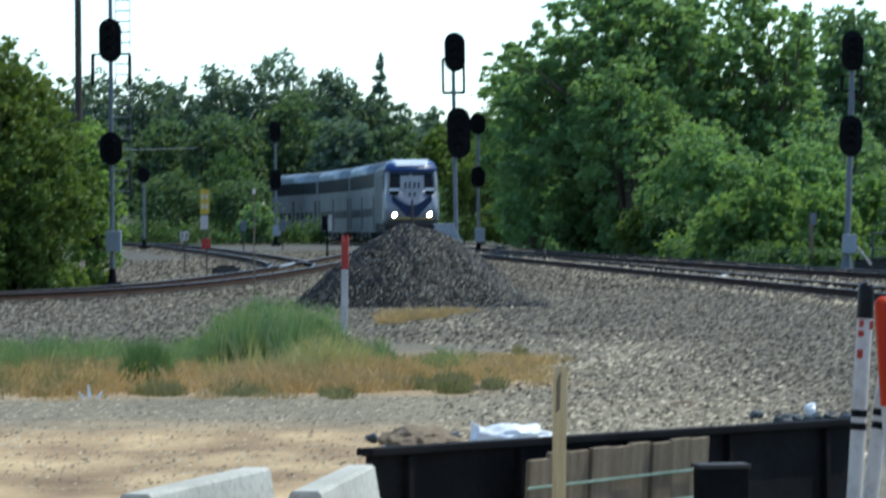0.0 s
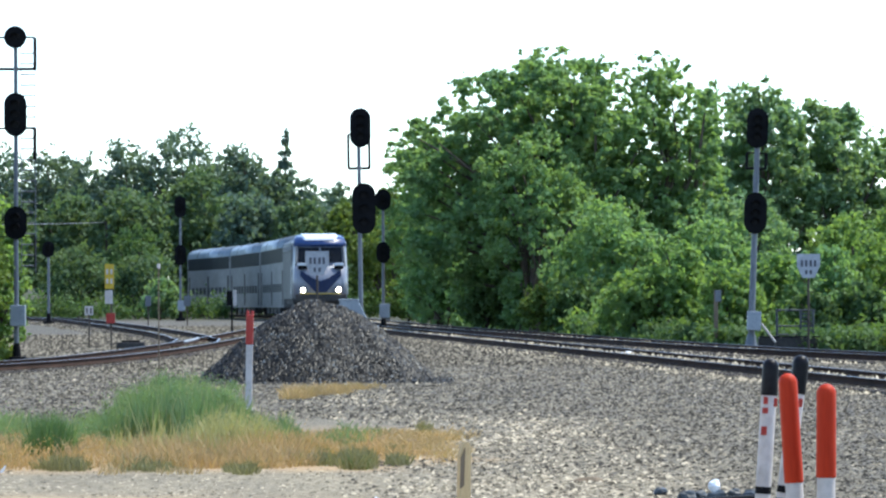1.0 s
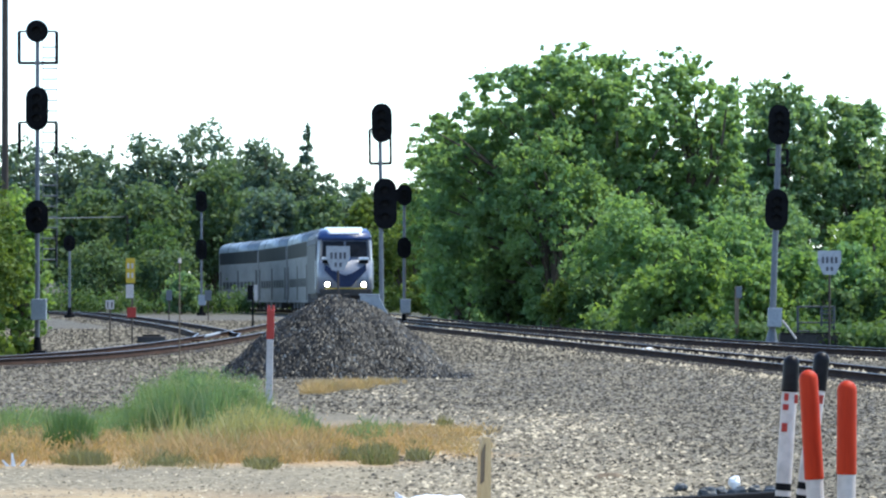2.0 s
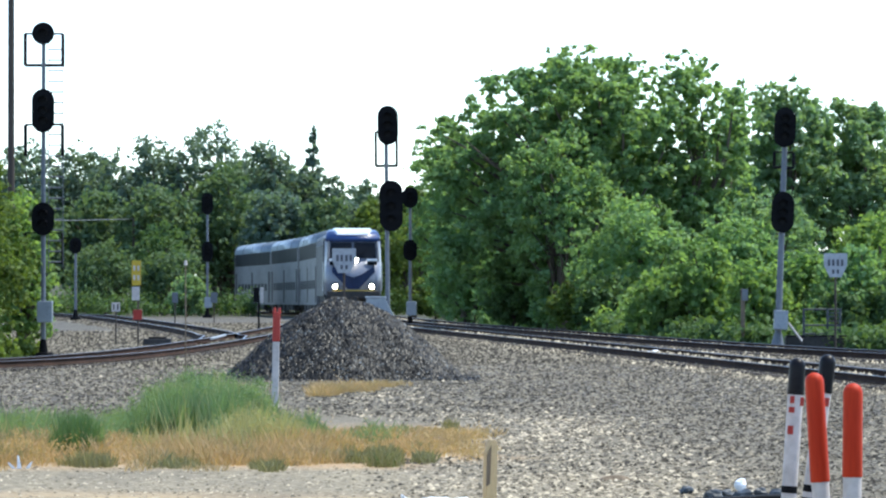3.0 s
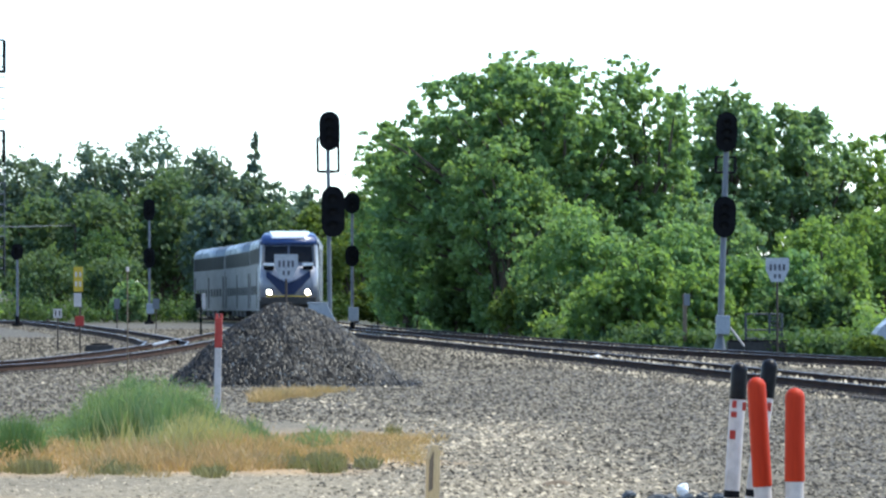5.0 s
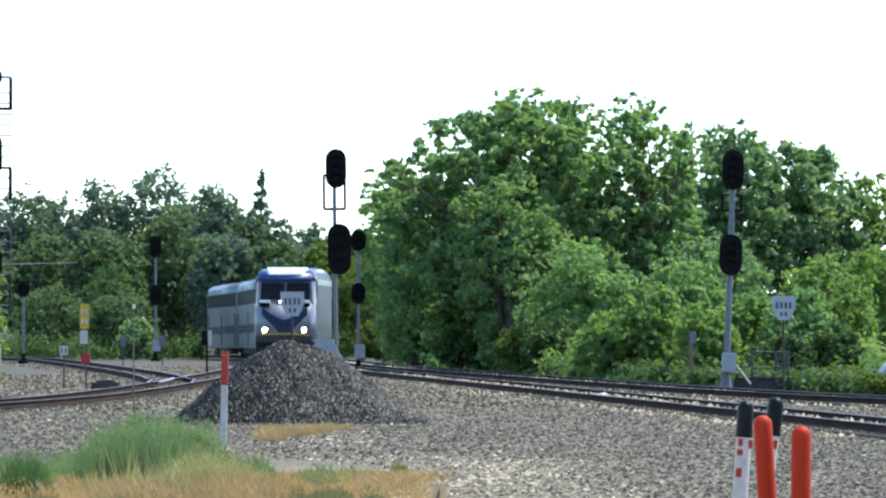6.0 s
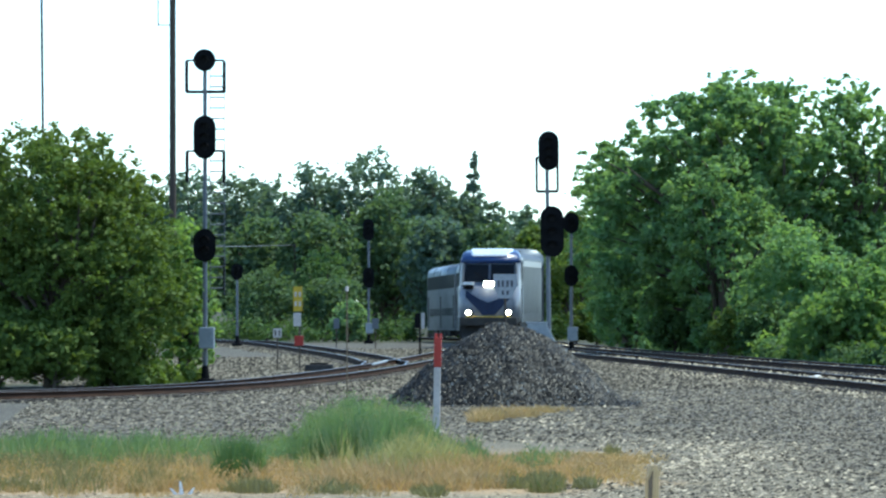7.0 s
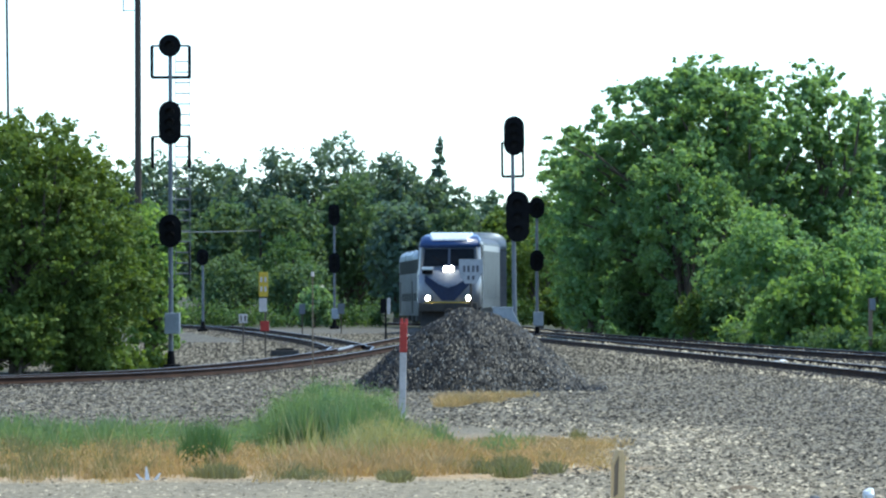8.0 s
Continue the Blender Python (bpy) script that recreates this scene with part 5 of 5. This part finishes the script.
# a low heap of brown earth and dark rocks behind the barrier
t = thing("earth_heap", pose(-1.1, 52, -0.02), "small heap of brown earth beside the plastic bag", "earth heap")
bm = bmesh.new()
bmesh.ops.create_icosphere(bm, subdivisions=4, radius=1.0)
for v in bm.verts:
    c = v.co.copy()
    v.co = Vector((c.x * 0.42, c.y * 0.6, max(c.z, -0.05) * 0.19)) * (1 + 0.25 * noise.noise(c * 2.5) + 0.1 * noise.noise(c * 8))
part("heap_body", bm, M_OLDWOOD, t)
bm = bmesh.new()
bmesh.ops.create_icosphere(bm, subdivisions=2, radius=0.1)
for v in bm.verts:
    v.co = Vector((v.co.x * 1.2, v.co.y, v.co.z * 0.75)) * (1 + 0.5 * noise.noise(v.co * 14))
rock = thing("rock", pose(2.85, 56, 0.03), "dark angular rock lying on the gravel", "rock", "dark rocks behind the barrier")
part("stone_body", bm, M_BALLAST, rock)
for x, y, rz, s in ((3.0, 56.4, 40, 0.8), (3.18, 56.0, 90, 1.1), (3.42, 57.0, 10, 0.7), (3.55, 56.2, 150, 1.0), (3.7, 56.8, 60, 0.9), (2.6, 57.5, 200, 0.7), (-0.75, 53, 30, 0.6), (-1.6, 52.5, 75, 0.7)):
    c = copy_thing(rock, pose(x, y, 0.03, 0, 0, rz))
    c.scale = (s, s, s)

# small dark debris on the gravel
for x, y, s in ((-0.35, 75, 0.22), (0.1, 75.6, 0.14), (1.9, 61, 0.2)):
    t = thing("debris", pose(x, y, 0.0, 0, 0, 20 * s), "dark weathered scrap lying on the gravel", "debris")
    bm = bmesh.new()
    bmesh.ops.create_icosphere(bm, subdivisions=2, radius=1)
    for v in bm.verts:
        v.co = Vector((v.co.x * s, v.co.y * s * 0.6, v.co.z * s * 0.3)) * (1 + 0.35 * noise.noise(v.co * 3))
    part("scrap", bm, M_OLDWOOD, t)


# ---- the train ----
def ring(half, z0, z1, y, n_roof=9, shoulder=0.55, tuck=0.0):
    """A car's cross section: upright sides and a rounded roof."""
    pts = [(-half, y, z0), (-half, y, z1 - shoulder)]
    for a in np.linspace(math.pi, 0, n_roof + 2)[1:-1]:
        pts.append(((half - tuck) * math.copysign(abs(math.cos(a)) ** 0.6, math.cos(a)), y, z1 - shoulder + shoulder * math.sin(a) ** 0.8))
    pts += [(half, y, z1 - shoulder), (half, y, z0)]
    return pts


def wheelset(parent, y, r=0.46):
    ax = part("wheelset", rod((-0.8, 0, 0), (0.8, 0, 0), 0.08), M_UNDER, parent, m=pose(0, y, r))
    for s in (-1, 1):
        part("wheel", rod((s * 0.70, 0, 0), (s * 0.83, 0, 0), r, seg=28), M_WHEEL, ax)
        bm = bmesh.new()
        for k in range(4):
            a = k * math.pi / 2
            rod((s * 0.835, 0, 0), (s * 0.835, 0.34 * math.cos(a), 0.34 * math.sin(a)), 0.04, seg=6, bm=bm)
        part("hub", bm, M_UNDER, ax)
    return ax


def truck(parent, y, base=2.7):
    for s in (-1, 1):
        bm = box(s * 1.0, y, 0.55, 0.16, base + 0.9, 0.28, 0.05)
        for k in (-0.5, 0.5):
            box(s * 1.03, y + k * base, 0.46, 0.22, 0.34, 0.36, 0.05, bm)
        for k in (-0.25, 0.25):
            rod((s * 1.0, y + k * base, 0.55), (s * 1.0, y + k * base, 0.95), 0.12, bm=bm)
        part("truck_frame", bm, M_UNDER, parent, "grimy cast bogie frame")
    return [wheelset(parent, y - base / 2), wheelset(parent, y + base / 2)]


def locomotive():
    """Front at local y = 0, looking along -y; the body runs back to y = 17.5."""
    t = thing("locomotive", pose(0, 0, RAIL_TOP), "blue and silver passenger diesel locomotive with lit headlights", "locomotive")
    w = 1.56
    part("body", loft([ring(w, 1.05, 4.55, 1.5), ring(w, 1.05, 4.62, 3.0), ring(w, 1.05, 4.62, 17.5)]), M_HOOD, t, "dark grey hood side")
    # rounded cab and nose: sections drawn back as they rise
    nose = loft([[(-1.18, 0.02, 1.05), (1.18, 0.02, 1.05), (1.22, 0.0, 2.0), (0.95, 0.10, 2.75), (-0.95, 0.10, 2.75), (-1.22, 0.0, 2.0)],
                 [(-1.48, 0.45, 1.05), (1.48, 0.45, 1.05), (1.5, 0.45, 2.1), (1.42, 0.55, 2.9), (-1.42, 0.55, 2.9), (-1.5, 0.45, 2.1)],
                 [(-1.55, 1.5, 1.05), (1.55, 1.5, 1.05), (1.56, 1.5, 2.2), (1.53, 1.5, 3.0), (-1.53, 1.5, 3.0), (-1.56, 1.5, 2.2)]])
    bmesh.ops.bevel(nose, geom=[e for e in nose.edges], offset=0.07, segments=2, affect="EDGES")
    part("nose", nose, M_NOSE, t, "rounded blue-grey nose", smooth=True)
    cabshell = loft([[(-1.44, 0.62, 2.7), (1.44, 0.62, 2.7), (1.34, 1.15, 4.15), (-1.34, 1.15, 4.15)],
                     [(-1.55, 1.2, 2.7), (1.55, 1.2, 2.7), (1.5, 1.5, 4.25), (-1.5, 1.5, 4.25)],
                     [(-1.56, 2.6, 2.7), (1.56, 2.6, 2.7), (1.54, 2.6, 4.3), (-1.54, 2.6, 4.3)]])
    part("cab", cabshell, M_NOSE, t, "blue-grey cab front")
    brow = loft([[(-1.40, 0.95, 4.0), (1.40, 0.95, 4.0), (1.34, 1.02, 4.28), (-1.34, 1.02, 4.28)],
                 [(-1.57, 1.5, 4.0), (1.57, 1.5, 4.0), (1.38, 1.6, 4.56), (-1.38, 1.6, 4.56)],
                 [(-1.58, 3.0, 4.0), (1.58, 3.0, 4.0), (1.30, 3.0, 4.68), (-1.30, 3.0, 4.68)]])
    bmesh.ops.bevel(brow, geom=[e for e in brow.edges], offset=0.06, segments=2, affect="EDGES")
    part("roof_brow", brow, M_BLUE, t, "deep blue band over the windshield", smooth=True)
    cap = loft([[(-0.85, 1.05, 4.36), (0.85, 1.05, 4.36), (0.8, 1.1, 4.44), (-0.8, 1.1, 4.44)],
                [(-1.05, 1.7, 4.55), (1.05, 1.7, 4.55), (1.0, 1.75, 4.70), (-1.0, 1.75, 4.70)],
                [(-1.1, 3.0, 4.62), (1.1, 3.0, 4.62), (1.0, 3.0, 4.76), (-1.0, 3.0, 4.76)]])
    part("roof_cap", cap, M_CAP, t, "bright sunlit cab roof")
    for s in (-1, 1):
        pane = loft([[(s * 0.06, 0.635, 3.12), (s * 1.25, 0.68, 3.12), (s * 1.2, 0.98, 3.95), (s * 0.06, 0.95, 3.95)],
                     [(s * 0.06, 0.72, 3.10), (s * 1.25, 0.75, 3.10), (s * 1.2, 1.06, 3.93), (s * 0.06, 1.03, 3.93)]])
        ws = part("windshield", pane, M_GLASS, t, "dark raked windshield pane")
        part("wiper", rod((s * 0.2, 0.62, 3.15), (s * 0.8, 0.8, 3.6), 0.015, seg=6), M_BLACK, ws)
        part("corner_post", rod((s * 1.36, 0.66, 3.0), (s * 1.31, 1.05, 4.02), 0.07, seg=8), M_SILVER, t, "silver windshield corner post")
        part("side_window", box(s * 1.555, 2.0, 3.5, 0.03, 0.8, 0.65, 0.01), M_GLASS, t, "dark cab side window")
        # chevron: two slanting bars that meet low on the nose
        bm = bmesh.new()
        pts = [(s * 1.12, 0.045, 2.66), (s * 1.16, -0.01, 2.34), (s * 0.30, -0.025, 1.42), (0.0, -0.025, 1.42), (0.0, -0.02, 2.05), (s * 0.42, 0.02, 2.2)]
        fr = [bm.verts.new(p) for p in pts]
        bk = [bm.verts.new((p[0], p[1] + 0.12, p[2])) for p in pts]
        for a in (fr, bk[::-1]):
            bm.faces.new(a)
        for i in range(6):
            bm.faces.new((fr[i], bk[i], bk[(i + 1) % 6], fr[(i + 1) % 6]))
        bmesh.ops.recalc_face_normals(bm, faces=bm.faces)
        part("chevron", bm, M_NAVY, t, "deep blue chevron on the nose")
        part("class_light_pod", box(s * 1.02, 0.22, 2.98, 0.56, 0.30, 0.17, 0.05), M_CAP, t, "bright number board hood")
        part("number_board", box(s * 1.02, 0.14, 2.82, 0.52, 0.2, 0.2, 0.02), M_BLACK, t, "dark number board")
        dl = part("ditch_light", rod((s * 1.0, 0.06, 1.55), (s * 1.0, -0.09, 1.55), 0.16, 0.14, 20), M_BLACK, t, "lit ditch light")
        part("lens", rod((s * 1.0, -0.088, 1.55), (s * 1.0, -0.11, 1.55), 0.11, 0.10, 20), M_LAMP, dl)
        part("handrail", rod((s * 1.6, 1.7, 1.3), (s * 1.6, 1.7, 2.9), 0.025, seg=8), M_CAP, t, "bright grab rail")
        part("step_well", box(s * 1.35, 1.2, 0.72, 0.35, 0.7, 0.7, 0.03), M_UNDER, t)
    hl = part("headlight", box(0, 0.5, 2.98, 0.62, 0.42, 0.30, 0.06), M_BLUE, t, "twin headlight housing")
    for s in (-0.13, 0.13):
        part("lens", rod((s, 0.30, 2.98), (s, 0.27, 2.98), 0.115, 0.10, 18), M_LAMP, hl)
    part("stripe", box(0, 0.0, 1.335, 2.3, 0.10, 0.05, 0.01), M_YELLOW, t, "thin yellow sill stripe")
    part("anticlimber", box(0, 0.12, 1.1, 2.86, 0.56, 0.42, 0.04), M_UNDER, t)
    plow = loft([[(-1.3, 0.35, 0.9), (1.3, 0.35, 0.9), (1.3, 0.6, 0.9), (-1.3, 0.6, 0.9)], [(-1.38, 0.0, 0.16), (1.38, 0.0, 0.16), (1.38, 0.5, 0.16), (-1.38, 0.5, 0.16)]])
    part("pilot", plow, M_UNDER, t, "dark pilot plate")
    bm = box(0, -0.2, 0.86, 0.28, 0.7, 0.28, 0.05)
    box(0.08, -0.5, 0.86, 0.3, 0.2, 0.34, 0.05, bm)
    part("coupler", bm, M_UNDER, t)
    part("underframe", box(0, 9.2, 0.9, 2.7, 16.4, 0.3, 0.04), M_UNDER, t)
    part("fuel_tank", box(0, 9.0, 0.55, 2.5, 4.6, 0.62, 0.12), M_UNDER, t)
    for k in (6, 9, 12.5, 15.5):
        part("roof_fan", rod((0, k, 4.6), (0, k, 4.75), 0.6, 0.55, 20), M_UNDER, t)
    part("exhaust_hatch", box(0, 4.4, 4.66, 1.1, 1.0, 0.16, 0.03), M_UNDER, t)
    for k in range(8):
        for s in (-1, 1):
            part("side_panel", box(s * 1.565, 4.0 + k * 1.65, 2.7, 0.02, 1.5, 2.4, 0.008), M_HOOD, t)
    for s in (-1, 1):
        part("blue_band", box(s * 1.568, 10, 4.0, 0.016, 14.8, 0.28), M_BLUE, t, "deep blue side band")
    return t, truck(t, 3.6) + truck(t, 14.2)


def passenger_car():
    """A bi-level coach, front end at y = 0, back to y = 25.9."""
    t = thing("passenger_car", pose(0, 0, RAIL_TOP), "silver bi-level passenger car with dark upper window band", "passenger car", "passenger cars")
    w = 1.55
    part("body", loft([ring(w, 0.55, 4.2, 0.05, shoulder=0.2), ring(w, 0.55, 4.2, 25.85, shoulder=0.2)]), M_SILVER, t, "ribbed silver side")
    part("roof", loft([[(x * 1.005, y, max(z, 4.02)) for x, y, z in ring(w, 4.02, 4.93, yy, shoulder=0.72)] for yy in (0.02, 25.88)]), M_ROOF, t, "pale blue-grey rounded roof", smooth=True)
    for s in (-1, 1):
        part("window_band", box(s * 1.548, 12.95, 3.72, 0.04, 24.6, 0.86, 0.008), M_GLASS, t, "dark upper window band")
        for k in range(9):
            part("lower_window", box(s * 1.55, 3.4 + k * 2.35, 1.75, 0.03, 1.45, 0.5, 0.008), M_GLASS, t, "dark lower window")
        for k in (1.2, 12.9, 24.6):
            part("door", box(s * 1.552, k, 1.75, 0.03, 1.0, 2.1, 0.01), M_UNDER, t, "dark sliding door")
        for z in (2.55, 2.75, 2.95, 1.05, 0.85):
            part("rib", box(s * 1.556, 12.95, z, 0.02, 25.4, 0.05), M_SILVER, t)
        for k in range(4):
            part("equipment_box", box(s * 1.2, 6.8 + k * 4.0, 0.42, 0.5, 2.4, 0.5, 0.05), M_UNDER, t)
    for k in (6.4, 13, 19.5):
        part("roof_joint", loft([[(x * 1.012, y, z + 0.012) for x, y, z in ring(w, 4.05, 4.935, yy, shoulder=0.72)] for yy in (k, k + 0.08)]), M_UNDER, t)
    part("gangway", box(0, -0.18, 2.5, 1.1, 0.5, 2.4, 0.05), M_UNDER, t)
    part("gangway", box(0, 26.08, 2.5, 1.1, 0.5, 2.4, 0.05), M_UNDER, t)
    return t, truck(t, 4.0) + truck(t, 21.9)


LOCO, LOCO_WHEELS = locomotive()
CAR1, CAR1_WHEELS = passenger_car()
CAR2 = copy_thing(CAR1, pose(0, 0, RAIL_TOP))
CAR3 = copy_thing(CAR1, pose(0, 0, RAIL_TOP))
CAR3_WHEELS = [o for o in CAR3.children if o.name.startswith("wheelset")]
CAR2_WHEELS = [o for o in CAR2.children if o.name.startswith("wheelset")]

PATH_P, _ = curve_points(TRACK_A, 0.25)
PATH_S = np.concatenate([[0], np.cumsum(np.linalg.norm(np.diff(PATH_P, axis=0), axis=1))])


def rail_point(s):
    return np.array((np.interp(s, PATH_S, PATH_P[:, 0]), np.interp(s, PATH_S, PATH_P[:, 1])))


def station(y):
    """How far along the track the distance y lies."""
    i = int(np.argmin(np.abs(PATH_P[:, 1] - y) + (PATH_P[:, 0] < -13.0) * (PATH_P[:, 1] < 200) * 100))
    return PATH_S[i]


def car_pose(front, a, b):
    """The pose of a car whose front end is at that station, with truck centres a and b behind it."""
    p, q = rail_point(front - a), rail_point(front - b)
    d = (p - q) / np.linalg.norm(p - q)
    o = p + d * a
    rise = math.degrees(math.atan2(fall(q[1]) - fall(p[1]), b - a))
    return pose(o[0], o[1], RAIL_TOP + fall(p[1]), rise, 0, math.degrees(math.atan2(d[1], d[0])) + 90)


def motions():
    start, speed = station(291.0), 5.6
    for ob, behind, a, b in ((LOCO, 0.0, 3.6, 14.2), (CAR1, 18.2, 4.0, 21.9), (CAR2, 44.8, 4.0, 21.9), (CAR3, 71.4, 4.0, 21.9)):
        walk(ob, [(t, car_pose(start + speed * t - behind, a, b)) for t in np.arange(0, 8.01, 0.5)])
    turn = math.degrees(speed / 0.46)
    for ws in LOCO_WHEELS + CAR1_WHEELS + CAR2_WHEELS + CAR3_WHEELS:
        y = ws.matrix_basis.translation.y
        walk(ws, [(t, pose(0, y, 0.46, turn * t, 0, 0)) for t in np.arange(0, 8.01, 0.1)])


motions()
